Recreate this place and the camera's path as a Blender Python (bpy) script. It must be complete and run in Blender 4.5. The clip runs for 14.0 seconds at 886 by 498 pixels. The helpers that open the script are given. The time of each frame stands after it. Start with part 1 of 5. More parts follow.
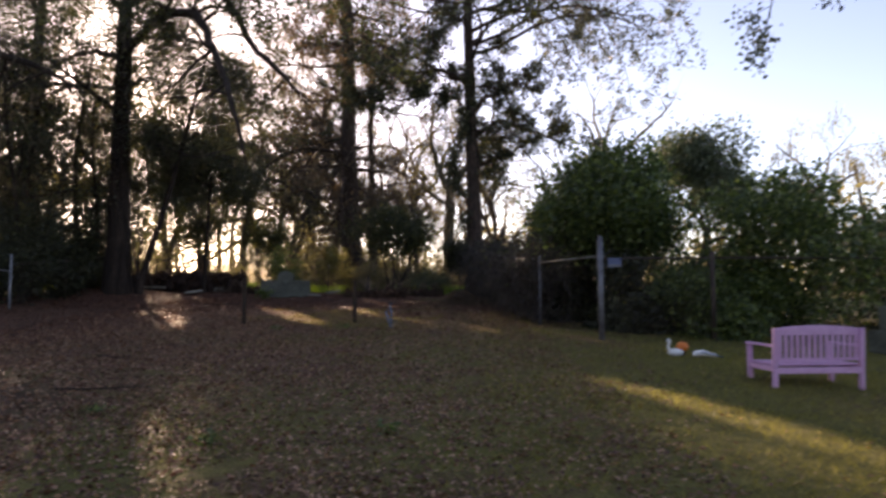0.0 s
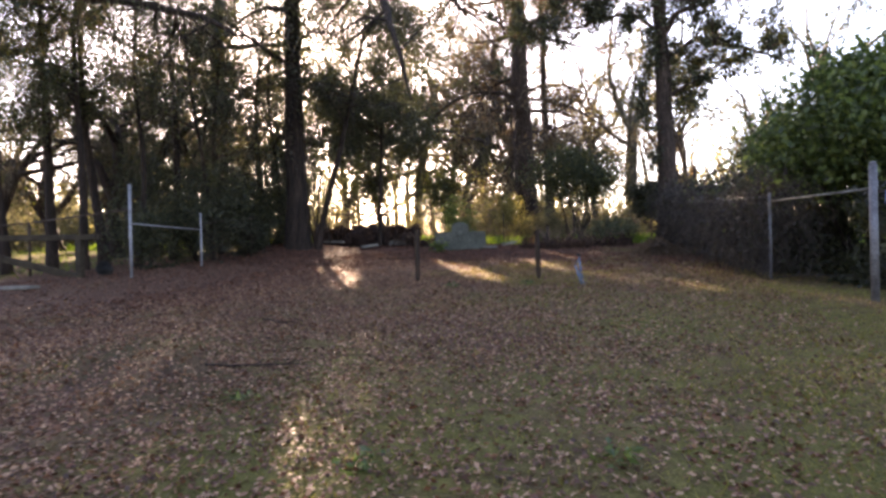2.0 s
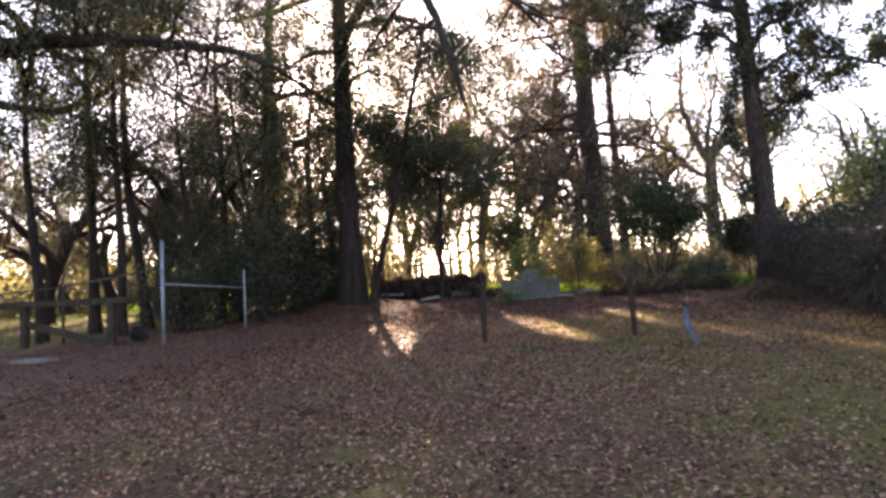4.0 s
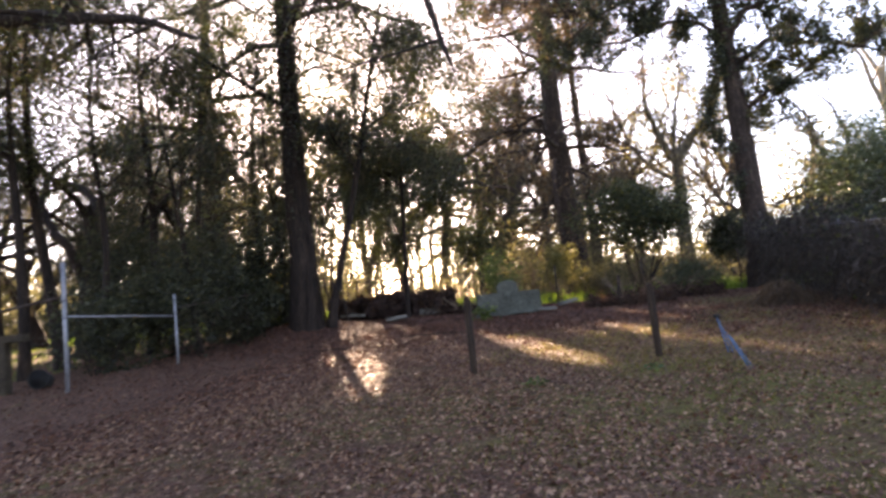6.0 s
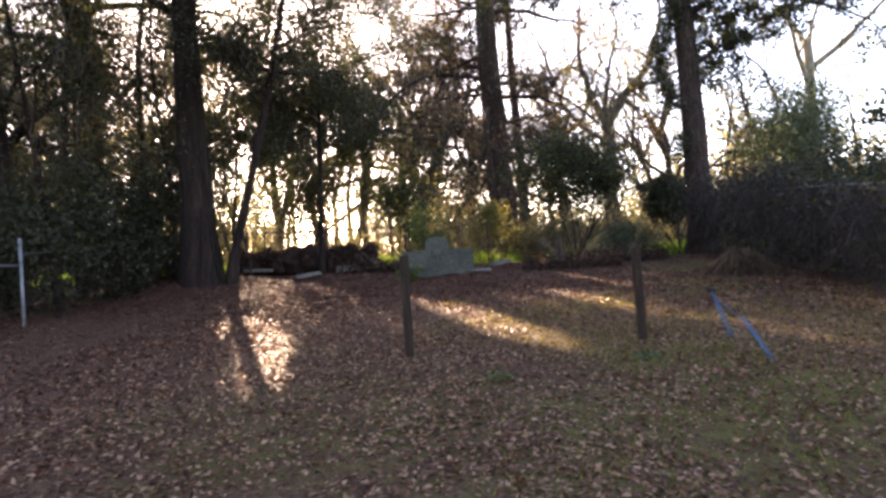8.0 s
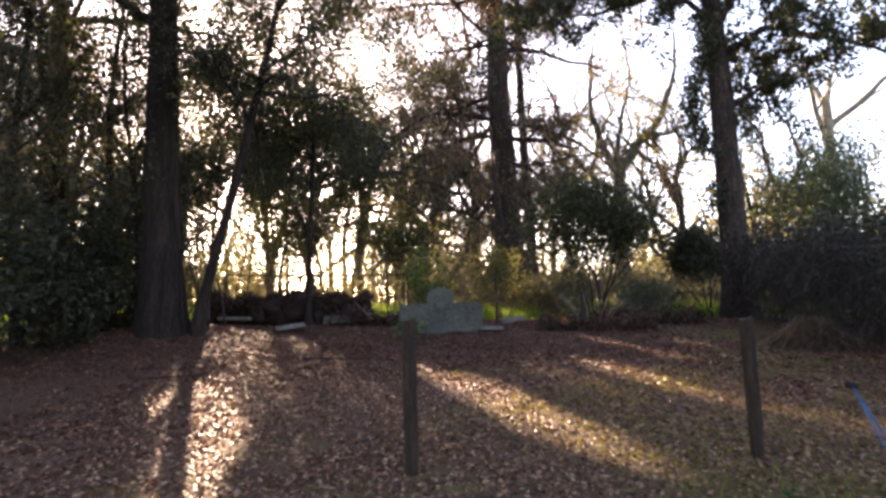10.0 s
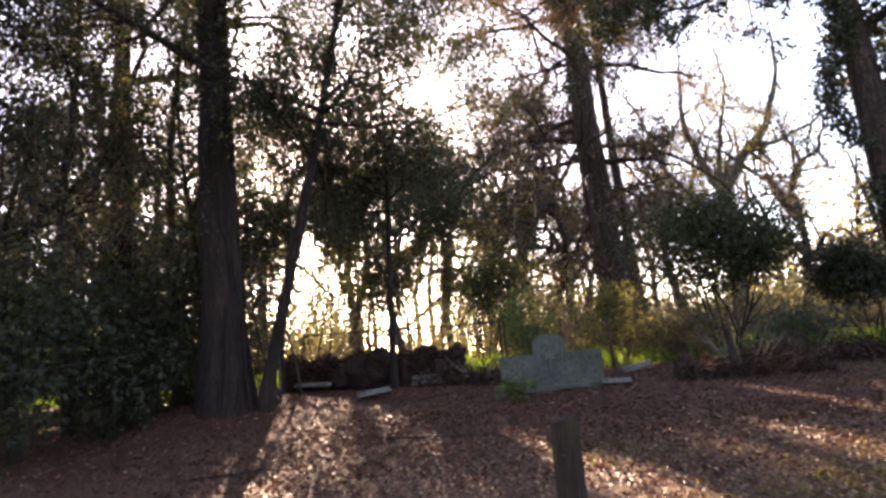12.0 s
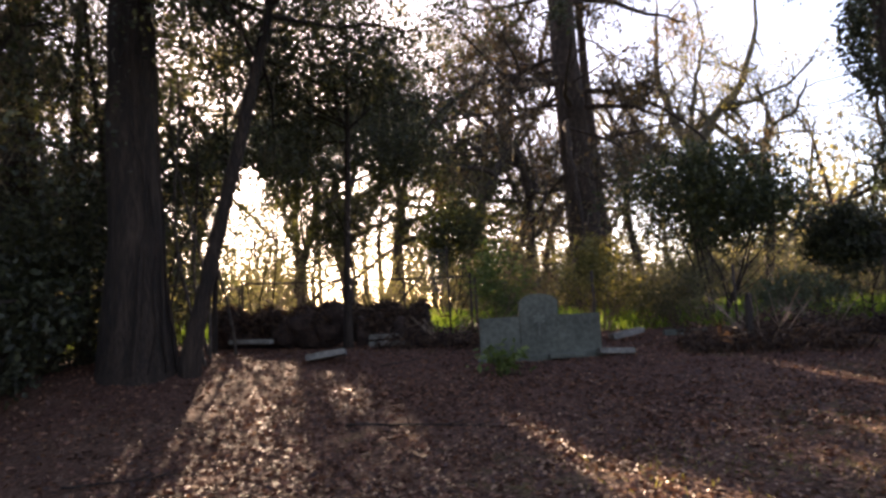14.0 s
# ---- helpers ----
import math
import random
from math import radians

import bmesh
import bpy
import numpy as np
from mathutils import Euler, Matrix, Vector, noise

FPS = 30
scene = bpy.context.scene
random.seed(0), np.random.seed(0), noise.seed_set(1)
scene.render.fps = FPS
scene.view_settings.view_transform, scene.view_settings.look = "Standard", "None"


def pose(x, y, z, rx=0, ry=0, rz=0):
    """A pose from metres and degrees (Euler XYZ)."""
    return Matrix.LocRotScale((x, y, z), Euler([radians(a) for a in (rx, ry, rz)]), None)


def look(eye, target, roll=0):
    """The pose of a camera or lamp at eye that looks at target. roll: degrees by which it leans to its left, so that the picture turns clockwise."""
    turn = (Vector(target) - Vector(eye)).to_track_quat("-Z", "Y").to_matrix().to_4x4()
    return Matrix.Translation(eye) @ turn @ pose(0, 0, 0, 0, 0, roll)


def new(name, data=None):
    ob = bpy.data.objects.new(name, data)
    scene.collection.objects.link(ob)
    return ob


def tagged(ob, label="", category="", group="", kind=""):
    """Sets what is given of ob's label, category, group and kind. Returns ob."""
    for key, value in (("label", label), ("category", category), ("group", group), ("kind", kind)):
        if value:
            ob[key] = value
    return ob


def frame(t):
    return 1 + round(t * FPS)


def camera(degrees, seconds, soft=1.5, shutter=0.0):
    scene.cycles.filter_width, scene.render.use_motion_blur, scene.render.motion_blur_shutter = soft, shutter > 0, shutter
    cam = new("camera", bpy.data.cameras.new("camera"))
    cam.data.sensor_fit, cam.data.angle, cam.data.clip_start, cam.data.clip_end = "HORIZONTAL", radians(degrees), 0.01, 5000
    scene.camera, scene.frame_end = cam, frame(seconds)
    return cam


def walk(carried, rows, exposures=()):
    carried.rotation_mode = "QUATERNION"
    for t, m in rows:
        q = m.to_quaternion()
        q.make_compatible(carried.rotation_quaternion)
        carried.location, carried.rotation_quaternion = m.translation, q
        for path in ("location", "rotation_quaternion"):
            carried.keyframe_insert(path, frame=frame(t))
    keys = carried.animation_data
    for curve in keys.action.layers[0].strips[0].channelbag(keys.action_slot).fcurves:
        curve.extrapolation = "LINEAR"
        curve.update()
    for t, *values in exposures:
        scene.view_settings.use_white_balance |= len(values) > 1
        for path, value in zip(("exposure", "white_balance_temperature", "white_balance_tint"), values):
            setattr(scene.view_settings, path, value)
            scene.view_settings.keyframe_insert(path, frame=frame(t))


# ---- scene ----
cam = camera(69.9, 14.0, 2.8, 0.35)
METRES, EYE, TILT, LEAN, TURN = 15.2, 1.5, 0.0, 0.0, 0.0
ROWS = [
    (0.0, 0.0, 0.0, 0.0, 0.01, 4.16, 0.17),
    (0.5, -0.01, 0.0307, -0.0008, 5.67, 2.59, 1.08),
    (1.0, -0.0114, 0.0605, 0.0001, 8.4, 1.77, 3.11),
    (1.5, -0.0185, 0.0912, 0.0026, 15.35, 2.45, 2.4),
    (2.0, -0.0316, 0.1259, 0.0032, 15.48, -0.19, 1.31),
    (2.5, -0.0393, 0.1628, 0.0018, 14.0, 4.68, 1.37),
    (3.0, -0.0518, 0.1934, 0.0058, 19.17, 4.55, 1.03),
    (5.5, -0.1231, 0.3678, 0.0147, 21.51, 4.19, 4.21),
    (6.0, -0.1427, 0.3962, 0.0176, 17.78, 5.44, 5.57),
    (6.5, -0.1526, 0.4333, 0.0189, 13.29, 6.2, 6.23),
    (7.0, -0.1696, 0.4681, 0.0214, 12.63, 4.44, 3.58),
    (7.5, -0.1839, 0.4982, 0.0219, 10.54, 0.8, 4.33),
    (10.0, -0.2331, 0.6664, 0.0326, 9.57, 5.21, 1.59),
    (10.5, -0.2447, 0.7003, 0.0327, 12.59, 7.24, 4.52),
    (11.0, -0.2621, 0.735, 0.0337, 14.98, 5.97, 1.04),
    (11.5, -0.2699, 0.7676, 0.0382, 16.14, 4.68, 4.44),
    (12.0, -0.2774, 0.8028, 0.0427, 17.64, 9.84, 5.25),
    (12.5, -0.2978, 0.8408, 0.046, 11.69, 10.33, 1.93),
    (13.0, -0.3097, 0.8697, 0.0443, 12.25, 11.31, 5.03),
    (13.5, -0.3237, 0.9008, 0.048, 14.77, 5.89, 3.3),
    (14.0, -0.3418, 0.9238, 0.0511, 12.51, 5.3, 3.33),
]
walk(cam, [(t, pose(0, 0, EYE, TILT, LEAN, TURN) @ pose(METRES * x, METRES * y, METRES * z, 90 + pitch, roll, yaw)) for t, x, y, z, yaw, pitch, roll in ROWS],
     [(0.0, 1.75, 8300, 28), (0.5, 1.85, 8300, 28), (1.0, 2.35, 8300, 28), (1.5, 2.6, 8300, 28), (2.0, 3.0, 8300, 28), (2.5, 3.2, 8300, 28), (3.2, 2.95, 8300, 28), (5.5, 3.0, 8300, 28), (7.5, 3.0, 8300, 28), (10.0, 2.8, 8300, 28), (11.5, 2.88, 8300, 28), (12.5, 2.68, 8300, 28), (13.5, 2.32, 8300, 28), (14.0, 2.42, 8300, 28)])

# ---- light: low winter sun behind the trees, clear pale sky ----
SUN_AZ, SUN_EL = -27.0, 16.8
SUN = Vector((math.sin(radians(SUN_AZ)) * math.cos(radians(SUN_EL)), math.cos(radians(SUN_AZ)) * math.cos(radians(SUN_EL)), math.sin(radians(SUN_EL))))
world = bpy.data.worlds.new("sky")
scene.world = world
world.use_nodes = True
wn = world.node_tree.nodes
sky = wn.new("ShaderNodeTexSky")
sky.sky_type, sky.sun_disc = "NISHITA", False
sky.sun_elevation, sky.sun_rotation = radians(SUN_EL), radians(SUN_AZ)
sky.air_density, sky.dust_density, sky.ozone_density = 0.7, 0.5, 1.2
wn["Background"].inputs["Strength"].default_value = 0.12
world.node_tree.links.new(sky.outputs[0], wn["Background"].inputs["Color"])
sun_data = bpy.data.lights.new("sun", "SUN")
sun_data.energy, sun_data.angle, sun_data.color = 5.0, radians(0.6), (1.0, 0.88, 0.7)
sun = new("sun", sun_data)
sun.matrix_world = look(SUN * 60, (0, 0, 0))


# ---- materials ----
def material(name):
    m = bpy.data.materials.new(name)
    m.use_nodes = True
    return m, m.node_tree.nodes, m.node_tree.links


def ramp(nodes, stops):
    r = nodes.new("ShaderNodeValToRGB")
    while len(r.color_ramp.elements) < len(stops):
        r.color_ramp.elements.new(0.5)
    for e, (at, c) in zip(r.color_ramp.elements, stops):
        e.position, e.color = at, (*c, 1)
    return r


def surface(name, c1, c2, c3, scale=8.0, rough=0.8, bump=0.4, metal=0.0, stretch=(1, 1, 1), fine=7.0, deep=0.02):
    """A weathered surface: a broad stain and a fine grain, with relief."""
    m, n, l = material(name)
    co = n.new("ShaderNodeTexCoord")
    mp = n.new("ShaderNodeMapping")
    mp.inputs["Scale"].default_value = stretch
    l.new(co.outputs["Object"], mp.inputs[0])
    a, b = n.new("ShaderNodeTexNoise"), n.new("ShaderNodeTexNoise")
    a.inputs["Scale"].default_value, a.inputs["Detail"].default_value = scale, 6
    b.inputs["Scale"].default_value, b.inputs["Detail"].default_value = scale * fine, 8
    l.new(mp.outputs[0], a.inputs["Vector"]), l.new(mp.outputs[0], b.inputs["Vector"])
    mix = n.new("ShaderNodeMix")
    mix.inputs[0].default_value = 0.5
    l.new(a.outputs["Fac"], mix.inputs[2]), l.new(b.outputs["Fac"], mix.inputs[3])
    r = ramp(n, ((0.36, c1), (0.5, c2), (0.64, c3)))
    l.new(mix.outputs[0], r.inputs[0])
    p = n["Principled BSDF"]
    l.new(r.outputs[0], p.inputs["Base Color"])
    p.inputs["Roughness"].default_value, p.inputs["Metallic"].default_value = rough, metal
    bp = n.new("ShaderNodeBump")
    bp.inputs["Strength"].default_value, bp.inputs["Distance"].default_value = bump, deep
    l.new(mix.outputs[0], bp.inputs["Height"])
    l.new(bp.outputs[0], p.inputs["Normal"])
    return m


def foliage(name, c1, c2, c3, through_light=0.4, rough=0.5):
    """Leaves that vary one by one and let light through."""
    m, n, l = material(name)
    g = n.new("ShaderNodeNewGeometry")
    r = ramp(n, ((0.0, c1), (0.55, c2), (1.0, c3)))
    l.new(g.outputs["Random Per Island"], r.inputs[0])
    p = n["Principled BSDF"]
    p.inputs["Roughness"].default_value = rough
    l.new(r.outputs[0], p.inputs["Base Color"])
    t = n.new("ShaderNodeBsdfTranslucent")
    bright = n.new("ShaderNodeMix")
    bright.data_type, bright.blend_type = "RGBA", "MULTIPLY"
    bright.inputs[0].default_value = 1.0
    bright.inputs[7].default_value = (1.45, 1.5, 1.05, 1)
    l.new(r.outputs[0], bright.inputs[6])
    l.new(bright.outputs[2], t.inputs["Color"])
    mx = n.new("ShaderNodeMixShader")
    mx.inputs[0].default_value = through_light
    l.new(p.outputs[0], mx.inputs[1]), l.new(t.outputs[0], mx.inputs[2])
    l.new(mx.outputs[0], n["Material Output"].inputs[0])
    return m


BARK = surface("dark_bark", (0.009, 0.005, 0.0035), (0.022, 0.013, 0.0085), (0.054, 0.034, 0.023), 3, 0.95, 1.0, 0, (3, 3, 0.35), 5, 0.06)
PINE_BARK = surface("pine_bark", (0.014, 0.008, 0.006), (0.04, 0.025, 0.018), (0.10, 0.063, 0.046), 4, 0.95, 1.0, 0, (3, 3, 0.6), 4, 0.06)
PALE_BARK = surface("pale_bark", (0.10, 0.085, 0.06), (0.20, 0.17, 0.12), (0.32, 0.28, 0.21), 3, 0.9, 0.8, 0, (2, 2, 0.6))
FORK_BARK = surface("weathered_oak_bark", (0.04, 0.032, 0.022), (0.095, 0.08, 0.055), (0.19, 0.165, 0.12), 3, 0.9, 0.8, 0, (2, 2, 0.6))
PALE_TWIG = surface("pale_dry_stick", (0.16, 0.10, 0.07), (0.28, 0.19, 0.13), (0.42, 0.31, 0.22), 6, 0.9, 0.5)
TWIG = surface("dry_twig", (0.10, 0.06, 0.04), (0.18, 0.12, 0.08), (0.28, 0.20, 0.14), 6, 0.9, 0.5)
WOOD = surface("weathered_timber", (0.013, 0.007, 0.004), (0.034, 0.019, 0.010), (0.07, 0.043, 0.024), 6, 0.9, 0.8, 0, (4, 4, 0.5))
GREEN_WOOD = surface("mossy_timber", (0.016, 0.011, 0.006), (0.036, 0.026, 0.014), (0.075, 0.055, 0.032), 5, 0.9, 0.8)
CONCRETE = surface("lichened_concrete", (0.054, 0.058, 0.045), (0.094, 0.1, 0.077), (0.145, 0.152, 0.12), 2.5, 0.9, 0.4)
PALE_STONE = surface("pale_stone", (0.10, 0.09, 0.075), (0.175, 0.16, 0.135), (0.27, 0.25, 0.215), 3, 0.9, 0.4)
PALE_GALV = surface("pale_galvanised_steel", (0.16, 0.17, 0.18), (0.28, 0.29, 0.31), (0.4, 0.41, 0.44), 5, 0.5, 0.1, 0.3)
GALV = surface("galvanised_steel", (0.085, 0.085, 0.09), (0.15, 0.15, 0.16), (0.24, 0.25, 0.27), 5, 0.55, 0.1, 0.4)
RUST = surface("rusted_steel", (0.028, 0.019, 0.015), (0.055, 0.038, 0.029), (0.095, 0.066, 0.05), 6, 0.8, 0.2, 0.2)
PINK = surface("lilac_paint", (0.56, 0.31, 0.50), (0.66, 0.38, 0.60), (0.72, 0.45, 0.66), 4, 0.55, 0.15, 0, (1, 1, 1))
BLUE = surface("blue_enamel", (0.03, 0.08, 0.15), (0.05, 0.125, 0.22), (0.09, 0.18, 0.29), 6, 0.7, 0.1)
BLACK = surface("black_rubber", (0.012, 0.012, 0.012), (0.02, 0.02, 0.02), (0.035, 0.033, 0.03), 6, 0.7, 0.3)
WHITE = surface("white_plaster", (0.6, 0.6, 0.58), (0.74, 0.74, 0.72), (0.82, 0.82, 0.8), 5, 0.6, 0.2)
ORANGE = surface("orange_glaze", (0.65, 0.13, 0.02), (0.8, 0.2, 0.03), (0.85, 0.28, 0.05), 8, 0.4, 0.2)
SIGN_BLUE = surface("faded_sign_blue", (0.05, 0.07, 0.13), (0.08, 0.11, 0.20), (0.12, 0.16, 0.27), 4, 0.5, 0.05)
STRAW = surface("brush_heap", (0.014, 0.007, 0.005), (0.032, 0.016, 0.011), (0.07, 0.036, 0.024), 6, 0.95, 1.0)

OAK_LEAF = foliage("live_oak_leaf", (0.022, 0.030, 0.014), (0.042, 0.052, 0.022), (0.09, 0.095, 0.03), 0.35)
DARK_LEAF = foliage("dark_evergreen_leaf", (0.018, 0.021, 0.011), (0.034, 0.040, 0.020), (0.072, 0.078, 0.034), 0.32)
CITRUS_LEAF = foliage("glossy_green_leaf", (0.037, 0.062, 0.022), (0.073, 0.112, 0.035), (0.175, 0.219, 0.062), 0.42, 0.4)
OLIVE_LEAF = foliage("grey_green_leaf", (0.05, 0.07, 0.04), (0.085, 0.11, 0.065), (0.13, 0.16, 0.10), 0.35)
YELLOW_LEAF = foliage("yellow_green_leaf", (0.08, 0.08, 0.026), (0.16, 0.145, 0.05), (0.32, 0.26, 0.10), 0.45)
FRESH_LEAF = foliage("fresh_green_leaf", (0.055, 0.085, 0.024), (0.095, 0.14, 0.036), (0.18, 0.22, 0.07), 0.45)
# woodland leaves, paled so that their colour carries the bright haze
HAZED_WOODS_LEAF = foliage("hazed_far_woods_leaf", (0.08, 0.075, 0.046), (0.14, 0.125, 0.07), (0.23, 0.195, 0.10), 0.55)
WOODS_BARK = surface("grey_woodland_bark", (0.02, 0.014, 0.011), (0.048, 0.036, 0.028), (0.10, 0.078, 0.064), 3, 0.95, 0.8, 0, (3, 3, 0.5))
RUSSET = foliage("russet_needles", (0.06, 0.04, 0.024), (0.11, 0.07, 0.042), (0.19, 0.12, 0.07), 0.35)
DARK_STRAW = foliage("rotting_straw", (0.018, 0.009, 0.006), (0.05, 0.026, 0.017), (0.13, 0.072, 0.046), 0.15, 0.9)
MOSS = foliage("hanging_moss", (0.06, 0.05, 0.042), (0.11, 0.092, 0.078), (0.19, 0.165, 0.14), 0.45, 0.9)
BRAMBLE = foliage("dead_bramble", (0.024, 0.019, 0.017), (0.052, 0.042, 0.037), (0.10, 0.083, 0.072), 0.15, 0.9)
LITTER = foliage("fallen_leaf", (0.048, 0.017, 0.010), (0.19, 0.079, 0.043), (0.47, 0.28, 0.17), 0.10, 0.55)
# truly redder litter, its colour also darkened for the shade under the trees
SHADED_RED_LITTER = foliage("shaded_russet_litter", (0.03, 0.010, 0.006), (0.10, 0.036, 0.021), (0.27, 0.12, 0.068), 0.08, 0.6)
BLADE = foliage("winter_grass_blade", (0.09, 0.088, 0.02), (0.19, 0.175, 0.038), (0.34, 0.29, 0.09), 0.5)
SIDE_BLADE = foliage("pasture_blade", (0.06, 0.085, 0.02), (0.10, 0.14, 0.03), (0.19, 0.21, 0.06), 0.45)
LUSH = foliage("field_grass_blade", (0.09, 0.15, 0.02), (0.15, 0.24, 0.03), (0.24, 0.33, 0.06), 0.5)


BARE = (-4.9, 6.9, -0.75, 2.3, 0.9)


def earth_material():
    m, n, l = material("leaf_strewn_earth")
    co = n.new("ShaderNodeTexCoord")
    sep = n.new("ShaderNodeSeparateXYZ")
    l.new(co.outputs["Object"], sep.inputs[0])

    def noise_at(scale, detail):
        t = n.new("ShaderNodeTexNoise")
        t.inputs["Scale"].default_value, t.inputs["Detail"].default_value = scale, detail
        l.new(co.outputs["Object"], t.inputs["Vector"])
        return t

    def math_node(op, a, b):
        q = n.new("ShaderNodeMath")
        q.operation = op
        for i, v in enumerate((a, b)):
            if isinstance(v, (int, float)):
                q.inputs[i].default_value = v
            else:
                l.new(v, q.inputs[i])
        return q.outputs[0]

    broad, mid, fine = noise_at(0.5, 5), noise_at(6, 8), noise_at(55, 6)
    vor = n.new("ShaderNodeTexVoronoi")
    vor.inputs["Scale"].default_value = 26
    l.new(co.outputs["Object"], vor.inputs["Vector"])
    litter = ramp(n, ((0.25, (0.036, 0.016, 0.010)), (0.5, (0.105, 0.052, 0.034)), (0.7, (0.185, 0.105, 0.07)), (0.85, (0.28, 0.18, 0.125))))
    l.new(math_node("ADD", math_node("MULTIPLY", fine.outputs["Fac"], 0.6), math_node("MULTIPLY", vor.outputs["Distance"], 0.5)), litter.inputs[0])
    russet = ramp(n, ((0.25, (0.03, 0.012, 0.009)), (0.5, (0.085, 0.037, 0.027)), (0.75, (0.17, 0.085, 0.06))))
    l.new(math_node("ADD", math_node("MULTIPLY", fine.outputs["Fac"], 0.6), math_node("MULTIPLY", vor.outputs["Distance"], 0.5)), russet.inputs[0])
    back = n.new("ShaderNodeClamp")
    l.new(math_node("ADD", math_node("MULTIPLY", math_node("SUBTRACT", sep.outputs[1], 17.5), 0.25), math_node("MULTIPLY", math_node("SUBTRACT", broad.outputs["Fac"], 0.5), 3.0)), back.inputs[0])
    bed = n.new("ShaderNodeMix")
    bed.data_type = "RGBA"
    l.new(back.outputs[0], bed.inputs[0])
    l.new(litter.outputs[0], bed.inputs[6]), l.new(russet.outputs[0], bed.inputs[7])
    grass = ramp(n, ((0.3, (0.045, 0.045, 0.013)), (0.5, (0.115, 0.105, 0.028)), (0.72, (0.23, 0.19, 0.065))))
    l.new(math_node("ADD", math_node("MULTIPLY", fine.outputs["Fac"], 0.6), math_node("MULTIPLY", mid.outputs["Fac"], 0.4)), grass.inputs[0])
    # grass holds on the open side and beyond the back fence
    side = math_node("ADD", math_node("MULTIPLY", sep.outputs[0], 0.09), math_node("MULTIPLY", sep.outputs[1], -0.035))
    far = math_node("MULTIPLY", math_node("GREATER_THAN", sep.outputs[1], 28.5), 3.0)
    amount = math_node("ADD", math_node("ADD", side, far), math_node("MULTIPLY", math_node("SUBTRACT", broad.outputs["Fac"], 0.5), 3.0))
    amount = math_node("ADD", math_node("ADD", amount, 1.05), math_node("MULTIPLY", math_node("SUBTRACT", mid.outputs["Fac"], 0.5), 1.6))
    clamp = n.new("ShaderNodeClamp")
    l.new(amount, clamp.inputs[0])
    mix = n.new("ShaderNodeMix")
    mix.data_type = "RGBA"
    l.new(clamp.outputs[0], mix.inputs[0])
    l.new(bed.outputs[2], mix.inputs[6]), l.new(grass.outputs[0], mix.inputs[7])
    p = n["Principled BSDF"]
    p.inputs["Roughness"].default_value = 0.95
    p.inputs["Specular IOR Level"].default_value = 0.2
    # bare dark soil where the leaves have blown off
    mp = n.new("ShaderNodeMapping")
    mp.vector_type = "TEXTURE"
    mp.inputs["Location"].default_value, mp.inputs["Rotation"].default_value, mp.inputs["Scale"].default_value = (*BARE[:2], 0.4), (0, 0, BARE[2]), (BARE[3], BARE[4], 4)
    l.new(co.outputs["Object"], mp.inputs[0])
    far_off = n.new("ShaderNodeVectorMath")
    far_off.operation = "LENGTH"
    l.new(mp.outputs[0], far_off.inputs[0])
    bare = n.new("ShaderNodeClamp")
    l.new(math_node("SUBTRACT", math_node("ADD", 0.55, math_node("MULTIPLY", mid.outputs["Fac"], 1.1)), far_off.outputs["Value"]), bare.inputs[0])
    soil = n.new("ShaderNodeMix")
    soil.data_type = "RGBA"
    l.new(math_node("MULTIPLY", bare.outputs[0], 0.6), soil.inputs[0])
    l.new(mix.outputs[2], soil.inputs[6])
    soil.inputs[7].default_value = (0.034, 0.023, 0.017, 1)
    l.new(soil.outputs[2], p.inputs["Base Color"])
    bp = n.new("ShaderNodeBump")
    bp.inputs["Strength"].default_value, bp.inputs["Distance"].default_value = 0.8, 0.03
    l.new(math_node("ADD", vor.outputs["Distance"], fine.outputs["Fac"]), bp.inputs["Height"])
    l.new(bp.outputs[0], p.inputs["Normal"])
    return m


EARTH = earth_material()

# ---- geometry helpers ----
RISE_Y, RISE_Z = (-40, 0, 17, 24, 27, 60), (-1.2, 0, 0.9, 1.38, 1.5, 1.9)


def ground_z(x, y):
    x, y = np.asarray(x, float), np.asarray(y, float)
    z = np.interp(y, RISE_Y, RISE_Z)
    z = z + 0.02 * np.clip(-x - 1, 0, 12) - 0.03 * np.clip(x - 1, 0, 6)
    z = z + 0.36 * np.exp(-((x + 11.7) / 1.6) ** 2 - ((y - 21.9) / 1.8) ** 2)
    return z + 0.018 * np.sin(x * 1.9 + 0.7 * y) + 0.015 * np.sin(y * 1.3 - x * 0.8)


def gz(x, y):
    return float(ground_z(x, y))


class Geo:
    """Collects vertices and quads."""

    def __init__(self):
        self.v, self.f, self.n = [], [], 0

    def add(self, v, f):
        self.v.append(np.asarray(v, np.float32))
        self.f.append(np.asarray(f, np.int32) + self.n)
        self.n += len(v)

    def mesh(self, name, mat, smooth=True):
        me = bpy.data.meshes.new(name)
        v, f = np.concatenate(self.v), np.concatenate(self.f)
        me.vertices.add(len(v)), me.loops.add(f.size), me.polygons.add(len(f))
        me.vertices.foreach_set("co", v.ravel())
        me.loops.foreach_set("vertex_index", f.ravel())
        me.polygons.foreach_set("loop_start", np.arange(len(f), dtype=np.int32) * f.shape[1])
        me.polygons.foreach_set("use_smooth", np.full(len(f), smooth))
        me.materials.append(mat)
        me.update(calc_edges=True)
        me.validate()
        return me


def attach(name, data, parent, label=""):
    ob = new(name, data)
    ob.parent = parent
    if label:
        ob["label"] = label
    return ob


